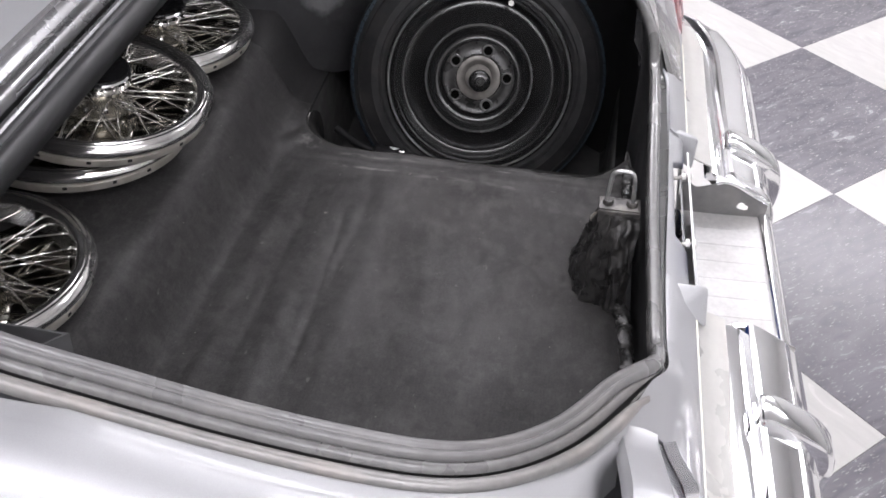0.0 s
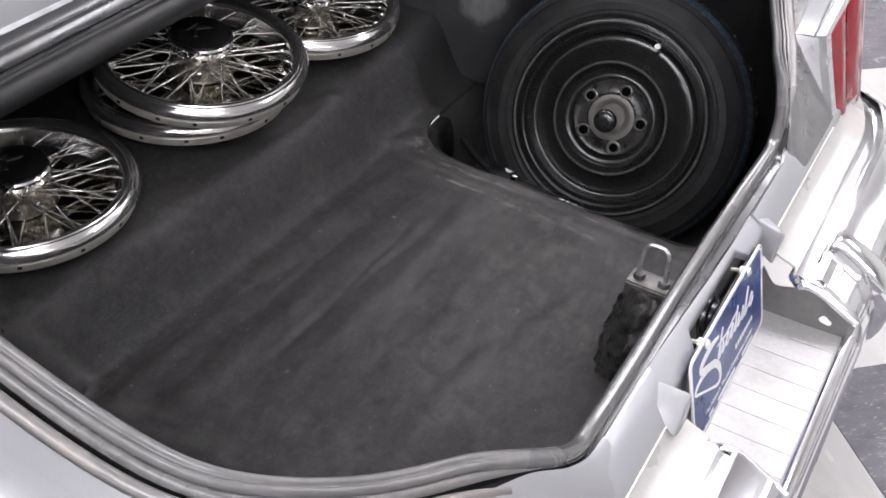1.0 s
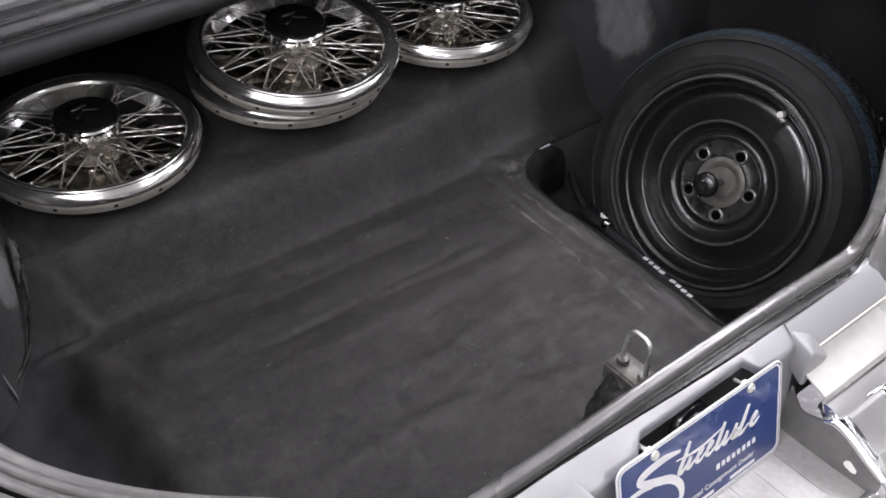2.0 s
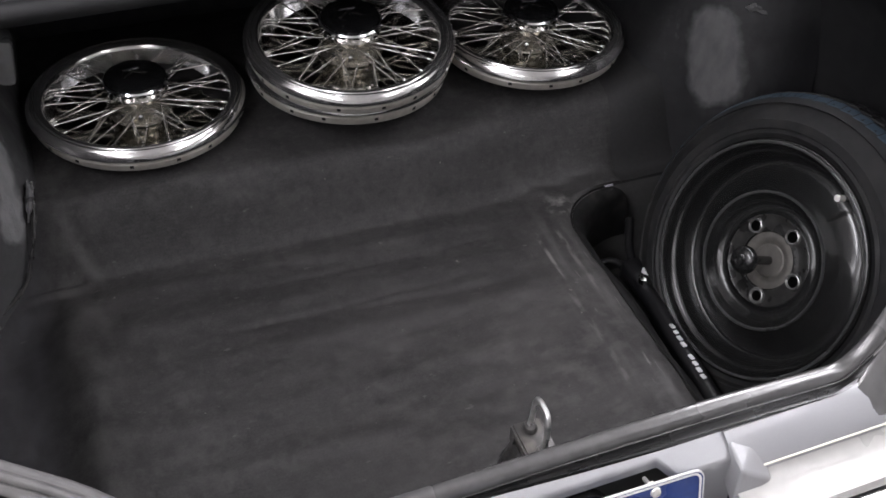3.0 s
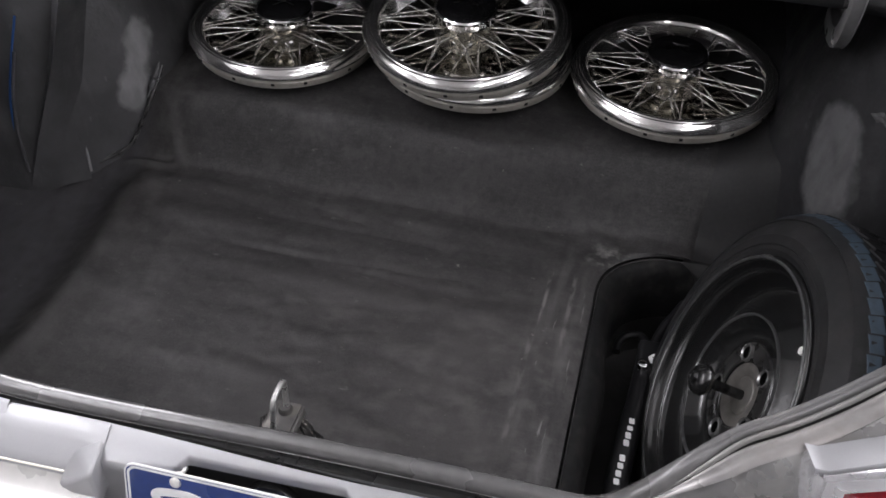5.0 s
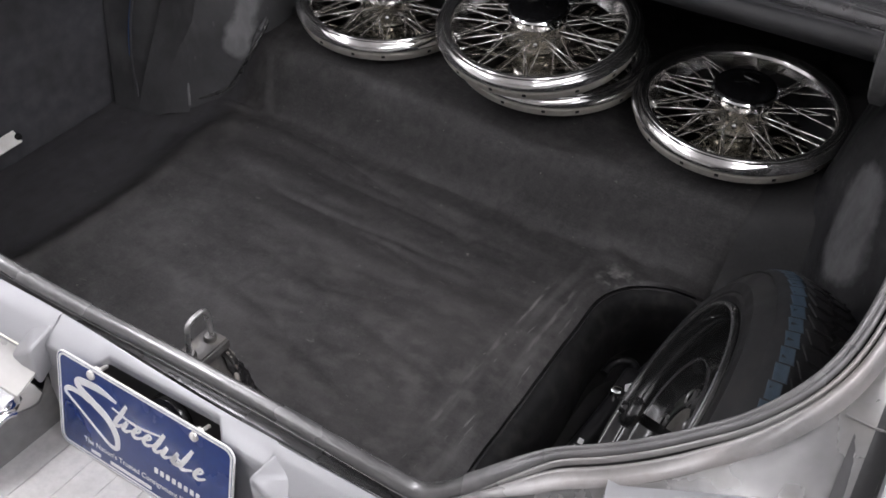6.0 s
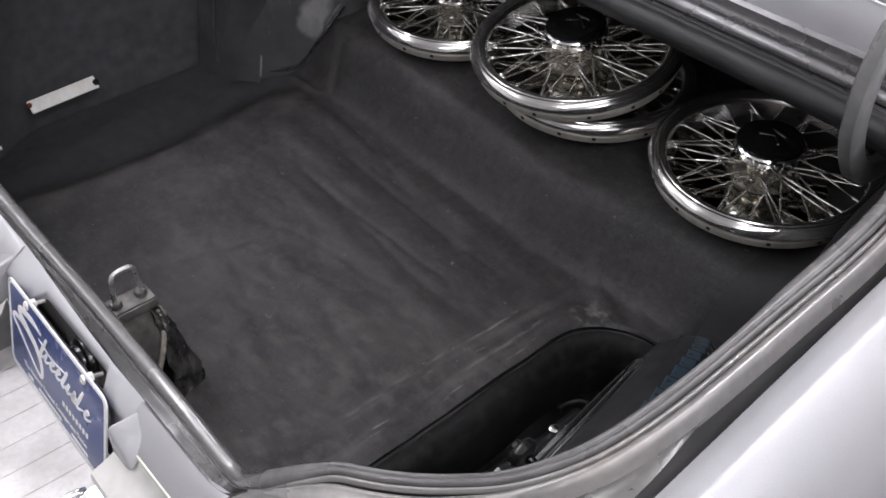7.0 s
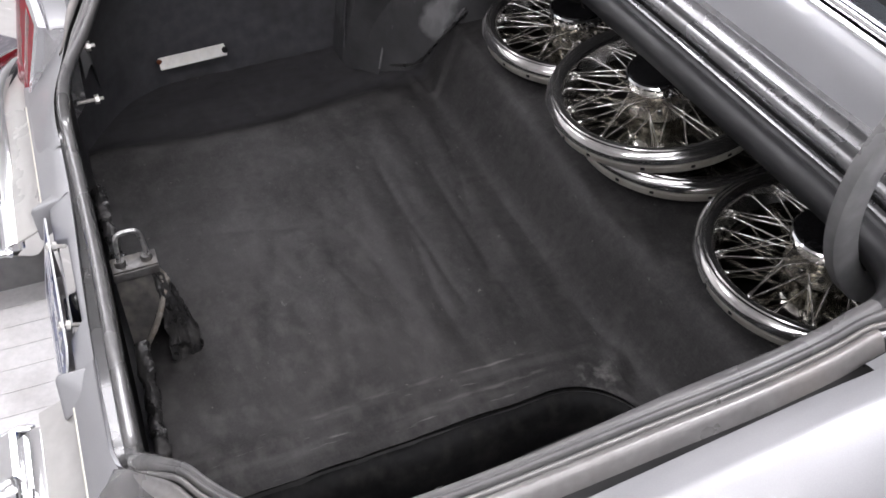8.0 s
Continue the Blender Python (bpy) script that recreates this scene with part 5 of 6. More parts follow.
bumper = part("bumper", bmesh.new(), CHROME, car, "chrome rear bumper with upright guards")
OUTER = [(-0.060, 0.586), (-0.062, 0.597), (-0.078, 0.597), (-0.094, 0.590), (-0.0965, 0.594), (-0.101, 0.603), (-0.108, 0.6045), (-0.152, 0.580), (-0.158, 0.580), (-0.164, 0.574), (-0.180, 0.557), (-0.193, 0.532), (-0.199, 0.50), (-0.196, 0.465), (-0.182, 0.43), (-0.15, 0.41)]
MIDDLE = [(-0.164, 0.516), (-0.164, 0.520), (-0.165, 0.524), (-0.167, 0.528), (-0.169, 0.531), (-0.172, 0.533), (-0.175, 0.5335), (-0.179, 0.532), (-0.182, 0.530), (-0.185, 0.527), (-0.190, 0.520), (-0.195, 0.512), (-0.199, 0.495), (-0.196, 0.465), (-0.182, 0.43), (-0.15, 0.41)]


def bumper_row(x):
    sx = abs(x)
    t = step(sx, 0.186, 0.198)
    row = [(a + (c - a) * t, b + (d - b) * t) for (a, b), (c, d) in zip(MIDDLE, OUTER)]
    wrap = max(sx - 0.62, 0)
    forward = 1.2 * wrap ** 2 + (0.9 * max(sx - 0.82, 0)) ** 1.0
    drop = 0.03 * step(sx, 0.80, 0.93)
    return [(XC + x, y + forward, z - (drop if y > -0.17 else 0.3 * drop)) for y, z in row]


xs = [-0.93, -0.92, -0.90, -0.87, -0.84, -0.80, -0.76, -0.72, -0.68, -0.62, -0.55, -0.45, -0.35, -0.25, -0.20, -0.198, -0.195, -0.192, -0.189, -0.186, -0.184]
xs = xs + [-0.14, -0.09, -0.045, 0, 0.045, 0.09, 0.14] + [-x for x in xs[::-1]]
bm = thick(loft([bumper_row(x) for x in xs]), 0.003)
bmesh.ops.recalc_face_normals(bm, faces=bm.faces)
bm.to_mesh(bumper.data)
bm.free()
for p in bumper.data.polygons:
    p.use_smooth = True
bumper.data.set_sharp_from_angle(angle=radians(38))


def guard(sign):
    x = XC + (0.303 if sign > 0 else -0.366)
    path = [(-0.096, 0.600, 0.022), (-0.104, 0.615, 0.025), (-0.128, 0.613, 0.027), (-0.160, 0.598, 0.028), (-0.188, 0.580, 0.028), (-0.209, 0.556, 0.027), (-0.217, 0.52, 0.026), (-0.215, 0.48, 0.024), (-0.203, 0.445, 0.022), (-0.186, 0.425, 0.018)]
    inner = [(-0.100, 0.570), (-0.110, 0.570), (-0.125, 0.560), (-0.140, 0.550), (-0.155, 0.540), (-0.165, 0.530), (-0.170, 0.51), (-0.170, 0.48), (-0.168, 0.45), (-0.165, 0.43)]
    rows = []
    for (y, z, h), (iy, iz) in zip(path, inner):
        c = Vector((0, y - iy, z - iz))
        rows.append([Vector((x - h, iy, iz)), Vector((x - h, iy, iz)) + 0.80 * c, Vector((x - h * 0.9, iy, iz)) + 0.94 * c, Vector((x - h * 0.6, iy, iz)) + c, Vector((x + h * 0.6, iy, iz)) + c, Vector((x + h * 0.9, iy, iz)) + 0.94 * c, Vector((x + h, iy, iz)) + 0.80 * c, Vector((x + h, iy, iz))])
    bm = loft([list(r) for r in zip(*[smooth_line(col, 4) for col in zip(*rows)])], closed_rows=True)
    bm.verts.ensure_lookup_table()
    bm.faces.new([bm.verts[k] for k in range(8)][::-1])
    bm.faces.new([bm.verts[len(bm.verts) - 8 + k] for k in range(8)])
    part("guard", bm, CHROME, bumper, "upright chrome bumper guard")


guard(1)
guard(-1)


# ---- tail lamps ----
def tail_lamp(sign):
    """A slanted housing with a raised frame round a ribbed lens; its top leans forward."""
    zoff = 0.0 if sign > 0 else -0.05

    def top_of(x):
        return 0.806 + 0.62 * min(max(x - 0.585, 0), 0.13)

    def at(x, t, out):
        """A place on the slanted rear face: t from its foot to its top, out of the face."""
        top = top_of(x)
        y, z = -0.016 + (0.050 + 0.016) * t - 0.085 * max(x - 0.60, 0) + 1.2 * max(x - 0.66, 0) ** 2, 0.626 + (top - 0.626) * t
        return (XC + sign * x, y - 0.9 * out, z + 0.42 * out + zoff)

    lamp = part("tail_lamp", bmesh.new(), LAMP_CHROME, car, "chrome-framed red tail lamp")
    cols = (0.580, 0.584, 0.62, 0.66, 0.70, 0.74, 0.80, 0.86)
    end = 0.098 if sign > 0 else 0.106
    rows = [[(XC + sign * (0.562 if x < 0.583 else x), 0.06, 0.60 + zoff), at(x, 0.0, -0.004), at(x, 0.5, -0.004), at(x, 0.98, -0.004), (XC + sign * x, 0.060 + 2.4 * max(x - 0.60, 0) ** 2, top_of(x) + zoff)] for x in cols]
    cover = [[(XC + sign * x, 0.0585, top_of(x) - 0.004 + zoff), (XC + sign * x, 0.059, top_of(x) + 0.002 + zoff), (XC + sign * (x - 0.001), 0.0605, top_of(x) + 0.004 + zoff), (XC + sign * (x - 0.006), 0.075, top_of(x) + 0.005 + zoff), (XC + sign * (x - 0.010), end - 0.008, top_of(x) + 0.003 + zoff), (XC + sign * (x - 0.012), end - 0.002, top_of(x) - 0.006 + zoff), (XC + sign * (x - 0.012), end, top_of(x) - 0.016 + zoff)] for x in (0.572, 0.574, 0.585, 0.62, 0.66, 0.70, 0.72, 0.80, 0.86)]
    part("lamp_cover", loft(cover), SILVER, car, "silver fender end above the lamp")
    side = [[(XC + sign * 0.552, end - 0.020, 0.66 + zoff), (XC + sign * 0.552, end - 0.016, 0.72 + zoff), (XC + sign * 0.556, end - 0.006, 0.79 + zoff), (XC + sign * 0.566, end, top_of(0.58) + 0.001 + zoff)],
            [(XC + sign * 0.560, 0.05, 0.61 + zoff), (XC + sign * 0.562, 0.06, 0.70 + zoff), (XC + sign * 0.566, 0.062, 0.78 + zoff), (XC + sign * 0.572, 0.061, top_of(0.58) + 0.001 + zoff)],
            [at(0.578, -0.02, -0.003), at(0.578, 0.45, -0.003), at(0.578, 0.85, -0.003), at(0.580, 1.0, -0.002)]]
    body = loft(rows)
    loft(side, body)
    bmesh.ops.recalc_face_normals(body, faces=body.faces)
    body.to_mesh(lamp.data)
    body.free()
    for p in lamp.data.polygons:
        p.use_smooth = True
    lamp.data.set_sharp_from_angle(angle=radians(30))
    xs_up = [0.580 + 0.035 * k for k in range(9)]
    loop_out = [(x, -0.03) for x in xs_up] + [(0.86, t) for t in (0.25, 0.5, 0.75, 1.02)] + [(x, 1.02) for x in xs_up[::-1]] + [(0.577, t) for t in (0.75, 0.5, 0.25)]
    mid = (0.72, 0.5)
    loop_in = [(mid[0] + (x - mid[0]) * 0.88, mid[1] + (t - mid[1]) * 0.88) for x, t in loop_out]
    ring = [[at(x, t, o) for x, t in pts] for pts, o in ((loop_out, -0.004), (loop_out, 0.010), (loop_in, 0.012), (loop_in, 0.0))]
    part("bezel", loft(ring, closed_rows=True), LAMP_CHROME, lamp, "chrome bezel")
    for a, b in ((0.597, 0.668), (0.671, 0.748), (0.751, 0.843)):
        rows = []
        for x in np.linspace(a, b, 9):
            u = (x - a) / (b - a)
            bulge = 0.003 + 0.009 * (1 - abs(2 * u - 1) ** 1.6)
            rows.append([at(x, 0.07, 0.0)] + [at(x, t, bulge) for t in (0.10, 0.3, 0.5, 0.7, 0.90)] + [at(x, 0.93, 0.0)])
        part("lens", loft(rows), LENS_RED, lamp, "ribbed red lens")


tail_lamp(1)
tail_lamp(-1)

# ---- trunk lid hinge ----
arm = smooth_line([(0.618, 0.93, 0.862), (0.618, 0.87, 0.862), (0.618, 0.815, 0.885), (0.618, 0.779, 0.935), (0.618, 0.764, 0.99), (0.618, 0.768, 1.045), (0.618, 0.79, 1.095), (0.618, 0.83, 1.155), (0.618, 0.885, 1.22), (0.618, 0.96, 1.30)], 6)


def square_bar(line, w, d):
    rows = []
    for i, p in enumerate(line):
        way = (line[min(i + 1, len(line) - 1)] - line[max(i - 1, 0)]).normalized()
        n = Vector((0, -way.z, way.y))
        rows.append([p + Vector((a, 0, 0)) + n * b for a, b in ((-w, -d * 0.7), (-w * 0.7, -d), (w * 0.7, -d), (w, -d * 0.7), (w, d * 0.7), (w * 0.7, d), (-w * 0.7, d), (-w, d * 0.7))])
    bm = loft(rows, closed_rows=True)
    bm.faces.new([v for v in bm.verts][:8][::-1])
    bm.faces.new([v for v in bm.verts][-8:])
    return bm


HINGE_GREY = material("grey_hinge_paint", (0.20, 0.20, 0.20), 0.35, 0.25, 0.12, 60, coat=0.3, stain=(0.10, 0.10, 0.10), stain_amount=0.5, stain_scale=20)
part("hinge_arm", square_bar(arm, 0.011, 0.015), HINGE_GREY, car, "curved grey trunk hinge arm")
part("hinge_bolt", moved(revolve([(0, 0.004), (0.005, 0.004), (0.006, 0.001), (0.006, -0.004)], 12), pose(0.606, 0.774, 0.955, 0, -90, 0)), BLACK_GAP, car)
part("hinge_bracket", block((0.05, 0.07, 0.07), (0.65, 0.94, 0.875), 0.006), HINGE_GREY, car)
part("hinge_arm", square_bar([Vector((2 * XC - p.x + 0.006, p.y, p.z - 0.024)) for p in arm], 0.011, 0.015), HINGE_GREY, car, "curved grey trunk hinge arm")
part("hinge_bracket", block((0.026, 0.05, 0.075), (-0.536, 0.905, 0.835), 0.008, turn=pose(0, 0, 0, 0, 8, 0)), HINGE_GREY, car)

lid_rows = []
for t in np.linspace(0, 1, 9):
    bow = 0.03 * math.sin(math.pi * t)
    lid_rows.append([(x, 1.035 - 0.22 * t + bow - 0.03 * (x / 0.7) ** 2, 1.07 + 1.05 * t) for x in np.linspace(-0.70, 0.70, 15)])
lid = part("trunk_lid", thick(loft(lid_rows), 0.02), SILVER, car, "silver trunk lid, raised on its hinge")
part("inner_panel", thick(loft([[(x * 0.96, y - 0.035, z) for x, y, z in r] for r in lid_rows]), 0.006), LID_INNER, lid, "dark inside of the lid")


# ---- licence plate ----
def stroke(points, widths, z=0.0):
    """A flat ribbon of changing width."""
    pts = [Vector((x, y, 0)) for x, y in points]
    line = smooth_line(pts, 6)
    rows = []
    for i, p in enumerate(line):
        way = (line[min(i + 1, len(line) - 1)] - line[max(i - 1, 0)]).normalized()
        n = Vector((-way.y, way.x, 0))
        t = i / (len(line) - 1) * (len(widths) - 1)
        k = min(int(t), len(widths) - 2)
        w = widths[k] + (widths[k + 1] - widths[k]) * (t - k)
        rows.append([p + n * w + Vector((0, 0, z)), p - n * w + Vector((0, 0, z))])
    return thick(loft(rows), 0.0006)


def licence_plate():
    face = pose(XC - 0.002, -0.030, 0.596, 76, 0, 0)
    plate = thing("licence_plate", face, "blue dealer plate with white border and script", "licence plate")
    part("plate", prism(rounded(0.305, 0.152, 0.014), 0.0016, 0.0004), PLATE_BLUE, plate, "blue enamel plate")
    outer, inner = rounded(0.299, 0.146, 0.012), rounded(0.2935, 0.1405, 0.010)
    bm = bmesh.new()
    for z in (0.0022,):
        a = [bm.verts.new((x, y, z)) for x, y in outer]
        b = [bm.verts.new((x, y, z)) for x, y in inner]
        for k in range(len(a)):
            j = (k + 1) % len(a)
            bm.faces.new((a[k], a[j], b[j], b[k]))
    part("border", thick(bm, 0.0005), WHITE, plate, "thin white border")
    rim_out, rim_in = rounded(0.306, 0.153, 0.0145), rounded(0.3025, 0.1495, 0.013)
    bm = bmesh.new()
    rows = [[bm.verts.new((x, y, z)) for x, y in pts] for pts, z in ((rim_out, -0.0004), (rim_out, 0.0022), (rim_in, 0.0026), (rim_in, 0.0018))]
    for a, b in zip(rows, rows[1:]):
        for k in range(len(a)):
            j = (k + 1) % len(a)
            bm.faces.new((a[k], a[j], b[j], b[k]))
    part("rolled_edge", bm, WHITE, plate, "white rolled edge")
    # white script mark drawn as plain strokes
    swoosh = [(-0.044, 0.042), (-0.075, 0.047), (-0.110, 0.043), (-0.114, 0.033), (-0.088, 0.020), (-0.062, 0.008), (-0.046, -0.011), (-0.044, -0.031), (-0.056, -0.035), (-0.082, -0.022), (-0.116, -0.002), (-0.139, 0.012), (-0.131, 0.021), (-0.112, 0.022), (-0.094, 0.016)]
    part("script_mark", stroke(swoosh, [0.0022, 0.0055, 0.0058, 0.0050, 0.0062, 0.0062, 0.0056, 0.0040, 0.0028, 0.0020, 0.0018, 0.0026, 0.0042, 0.0036, 0.0016], 0.0022), WHITE, plate, "white script mark")
    x = -0.048
    for k, (tall, wide) in enumerate(((0.040, 0.013), (0.016, 0.016), (0.018, 0.018), (0.018, 0.018), (0.034, 0.013), (0.018, 0.016), (0.020, 0.010), (0.038, 0.020), (0.018, 0.018))):
        y = 0.006 - 0.0008 * k
        lean = 0.55
        if k in (2, 3, 8):
            ring = [(x + 0.003, y + 0.007), (x + 0.010, y + 0.010), (x + 0.015, y + 0.015), (x + 0.012, y + 0.018), (x + 0.006, y + 0.012), (x + 0.002, y + 0.003), (x + 0.008, y), (x + wide + 0.002, y + 0.007)]
            part("script_mark", stroke(ring, [0.0014, 0.0016, 0.0016, 0.0020, 0.0030, 0.0034, 0.0024, 0.0012], 0.0022), WHITE, plate)
        else:
            part("script_mark", stroke([(x + lean * tall, y + tall), (x + 0.5 * lean * tall, y + 0.5 * tall), (x + 0.001, y + 0.003), (x + 0.006, y), (x + wide + 0.001, y + 0.007)], [0.0026, 0.0036, 0.0036, 0.0026, 0.0012], 0.0022), WHITE, plate)
        if k == 7:
            part("script_mark", stroke([(x + 0.002, y + 0.010), (x - 0.008, y + 0.012), (x - 0.011, y + 0.003), (x - 0.004, y + 0.001), (x + 0.004, y + 0.008)], [0.0020, 0.0030, 0.0034, 0.0024, 0.0014], 0.0022), WHITE, plate)
            x += 0.002
        x += wide + (0.004 if k == 6 else 0.001)
    part("script_mark", stroke([(-0.052, 0.030), (-0.01, 0.024), (0.040, 0.032)], [0.0010, 0.0022, 0.0010], 0.0022), WHITE, plate)
    for k in range(8):
        part("name_bar", moved(prism(rounded(0.0062, 0.0085, 0.001), 0.0005), pose(0.026 + 0.0102 * k, -0.0285, 0.0018)), WHITE, plate)
    data = bpy.data.curves.new("slogan", "FONT")
    data.body, data.size, data.align_x, data.extrude = "The Nation's Trusted Consignment Dealer", 0.0118, "CENTER", 0.0002
    text = new("slogan", data)
    text.data.materials.append(WHITE)
    text.parent, text.matrix_basis = plate, pose(-0.004, -0.0535, 0.0021)
    text["label"] = "small white slogan"
    for a, w in ((-0.085, 0.018), (-0.02, 0.075), (0.075, 0.05)):
        part("small_print_bar", moved(prism(rounded(w, 0.0055, 0.001), 0.0005), pose(a, -0.0640, 0.0018)), WHITE, plate)
    for sx in (-0.089, 0.089):
        part("screw", moved(revolve([(0, 0.004), (0.003, 0.004), (0.0062, 0.0025), (0.0072, 0.0005), (0.0072, 0)], 14), pose(sx, 0.063, 0.0018)), STEEL, plate, "brass-coloured screw")
        part("screw_shank", tube([(sx, 0.063, 0.0), (sx, 0.063, -0.024)], 0.003, 8), STEEL, plate)
        part("nut", moved(revolve([(0, 0.006), (0.007, 0.006), (0.007, 0), (0, 0)], 6), pose(sx, 0.063, -0.010)), CREAM, plate, smooth=False)


licence_plate()


# ---- spare wheel ----
def spare_wheel():
    axis = Vector((-0.9088, -0.1400, 0.3930)).normalized()
    across = Vector((0, 0, 1)).cross(axis).normalized()
    up = axis.cross(across)
    place = Matrix((across, up, axis)).transposed().to_4x4()
    place.translation = Vector((0.5522, 0.3900, 0.5426))
    wheel = thing("spare_wheel", place, "spare tyre on a black steel rim, standing in its well", "spare wheel")
    side = [(0.190, 0.024), (0.197, 0.033), (0.205, 0.037), (0.211, 0.035), (0.213, 0.037), (0.227, 0.036), (0.229, 0.034), (0.243, 0.028), (0.253, 0.020), (0.255, 0.022), (0.261, 0.015), (0.267, 0.007), (0.2705, 0.0)]
    far = [(0.273, -0.006), (0.2735, -0.020), (0.2740, -0.045), (0.2730, -0.072), (0.270, -0.086), (0.260, -0.108), (0.240, -0.128), (0.215, -0.134), (0.190, -0.126)]
    part("tyre", revolve(side + far, 120), TYRE, wheel, "black tyre with worn sidewall")
    # tread blocks: slanted lugs, the outer row with blue paint
    count = 66
    shapes = (([(-0.0121, -0.0100), (0.0121, -0.0070), (0.0121, 0.0100), (-0.0121, 0.0070)], 0.0036), ([(-0.0098, -0.017), (0.0098, -0.006), (0.0098, 0.017), (-0.0098, 0.006)], 0.0060), ([(-0.0098, -0.006), (0.0098, -0.017), (0.0098, 0.006), (-0.0098, 0.017)], 0.0060))
    for row, (z, m, r, slope) in enumerate(((0.0005, TYRE_BLUE, 0.2662, 27), (-0.025, TYRE, 0.2704, 3), (-0.058, TYRE, 0.2704, -2))):
        lug = prism(*shapes[row], 0.001)
        mesh = bpy.data.meshes.new("tread_block")
        lug.to_mesh(mesh)
        lug.free()
        mesh.materials.append(m)
        for k in range(count):
            a = 360 / count * (k + 0.5 * (row % 2))
            ob = new("tread_block", mesh)
            ob.parent = wheel
            ob.matrix_basis = pose(0, 0, z, 0, 0, a) @ pose(r, 0, 0, 0, 90 - slope, 0) @ pose(0, 0, 0, 0, 0, 90)
    rim = [(0.198, 0.031), (0.196, 0.039), (0.190, 0.041), (0.186, 0.037), (0.183, 0.028), (0.180, 0.0225), (0.177, 0.0205), (0.174, 0.016), (0.171, 0.005), (0.168, -0.006), (0.164, -0.012), (0.158, -0.0135), (0.148, -0.010), (0.136, -0.0015),
           (0.126, 0.008), (0.119, 0.015), (0.115, 0.0195), (0.1125, 0.0212), (0.110, 0.0204), (0.106, 0.0135), (0.100, 0.004), (0.092, -0.002), (0.085, -0.003), (0.080, -0.0005), (0.077, 0.0022), (0.0745, 0.0030), (0.070, 0.0010), (0.056, 0.0010), (0.053, 0.0032), (0.049, 0.0032), (0.047, 0.0), (0.047, -0.010)]
    part("rim", revolve([(p.x, p.y) for p in smooth_line([(r, z, 0) for r, z in rim], 4)], 96), RIM_BLACK, wheel, "glossy black steel rim")
    HOLE_BLACK = material("dark_hole", (0.003, 0.003, 0.003), 0.9, 0.0, 0.1, 60, specular=0.0)
    # lighter grey puts the highlights of ring and lip into colour
    edge_glint = material("black_edge_glint", (0.085, 0.085, 0.086), 0.22, 0.35, 0.2, 60)
    # hub face: dust, plus a paler base for the light it reflects
    sheen_hub = material("black_hub_sheen", (0.023, 0.0226, 0.0222), 0.30, 0.1, 0.25, 70, stain=(0.08, 0.078, 0.075), stain_amount=0.4, stain_scale=40)
    part("rim_ring", revolve([(0.1150, 0.0192), (0.1135, 0.0226), (0.1110, 0.0226), (0.1092, 0.0202)], 96), edge_glint, wheel)
    part("rim_lip", revolve([(0.1940, 0.0398), (0.1915, 0.0422), (0.1890, 0.0418), (0.1878, 0.0395)], 96), edge_glint, wheel)
    part("hub_face", revolve([(0.0768, 0.0022), (0.0745, 0.0042), (0.0715, 0.0026), (0.0560, 0.0026), (0.0530, 0.0046), (0.0495, 0.0044), (0.0475, 0.0002)], 64), sheen_hub, wheel, "dusty black hub face, lightened for its sheen")
    LUG_STEEL = material("worn_lug_seat", (0.22, 0.22, 0.215), 0.24, 0.6, 0.2, 60)
    hub = material("dull_hub_plate", (0.17, 0.162, 0.148), 0.5, 0.4, 0.2, 60, bump=0.2, bump_scale=80)
    part("hub_plate", revolve([(0, -0.002), (0.026, -0.0015), (0.0285, -0.0035), (0.031, -0.001), (0.037, 0.0020), (0.0405, 0.0022), (0.0468, 0.0008)], 48), hub, wheel, "dull grey plate behind the hub hole")
    angle0 = 72.2
    for k in range(5):
        m = pose(0, 0, 0, 0, 0, angle0 + 72 * k) @ pose(0.0605, 0, 0.0026)
        part("lug_seat", moved(revolve([(0.0145, 0.0005), (0.0135, 0.0045), (0.0115, 0.0055), (0.0092, 0.0035), (0.0086, -0.004)], 20), m), LUG_STEEL, wheel)
        # flat black disc: the dark depth of the hole put into colour
        part("lug_hole", moved(revolve([(0, 0.0026), (0.0088, 0.0028)], 16), m), HOLE_BLACK, wheel)
    part("clamp_bolt", tube([(0, 0, -0.005), (0, 0, 0.070)], 0.0075, 12), RIM_BLACK, wheel, "black clamp bolt")
    part("wing_nut", revolve([(0, 0.077), (0.004, 0.077), (0.0055, 0.079), (0.008, 0.079), (0.010, 0.074), (0.018, 0.0725), (0.0220, 0.068), (0.0230, 0.060), (0.019, 0.054), (0.010, 0.050), (0.0, 0.050)], 32), RIM_BLACK, wheel, "round black clamp nut")
    v = Vector((0.6, 0.336, 0.697)) - place.translation
    vx, vy = v.dot(across), v.dot(up)
    part("valve", tube([(vx, vy, -0.014), (vx, vy, 0.026)], 0.0042, 12), RIM_BLACK, wheel)
    part("valve_cap", tube([(vx, vy, 0.015), (vx, vy, 0.030)], 0.0055, 14), CREAM, wheel, "pale valve cap")
    random.seed(11)
    for k in range(6):
        a = radians(-35 + random.uniform(-22, 22))
        z = random.uniform(-0.080, -0.050)
        b = bmesh.new()
        bmesh.ops.create_icosphere(b, subdivisions=2, radius=random.uniform(0.002, 0.004))
        for vert in b.verts:
            vert.co *= 1 + 0.6 * noise.noise(vert.co * 160 + Vector((k, 0, 0)))
        part("mud_clod", moved(b, Matrix.Translation((0.2755 * math.cos(a + 1.2), 0.2755 * math.sin(a + 1.2), z))), MUD, wheel)


spare_wheel()


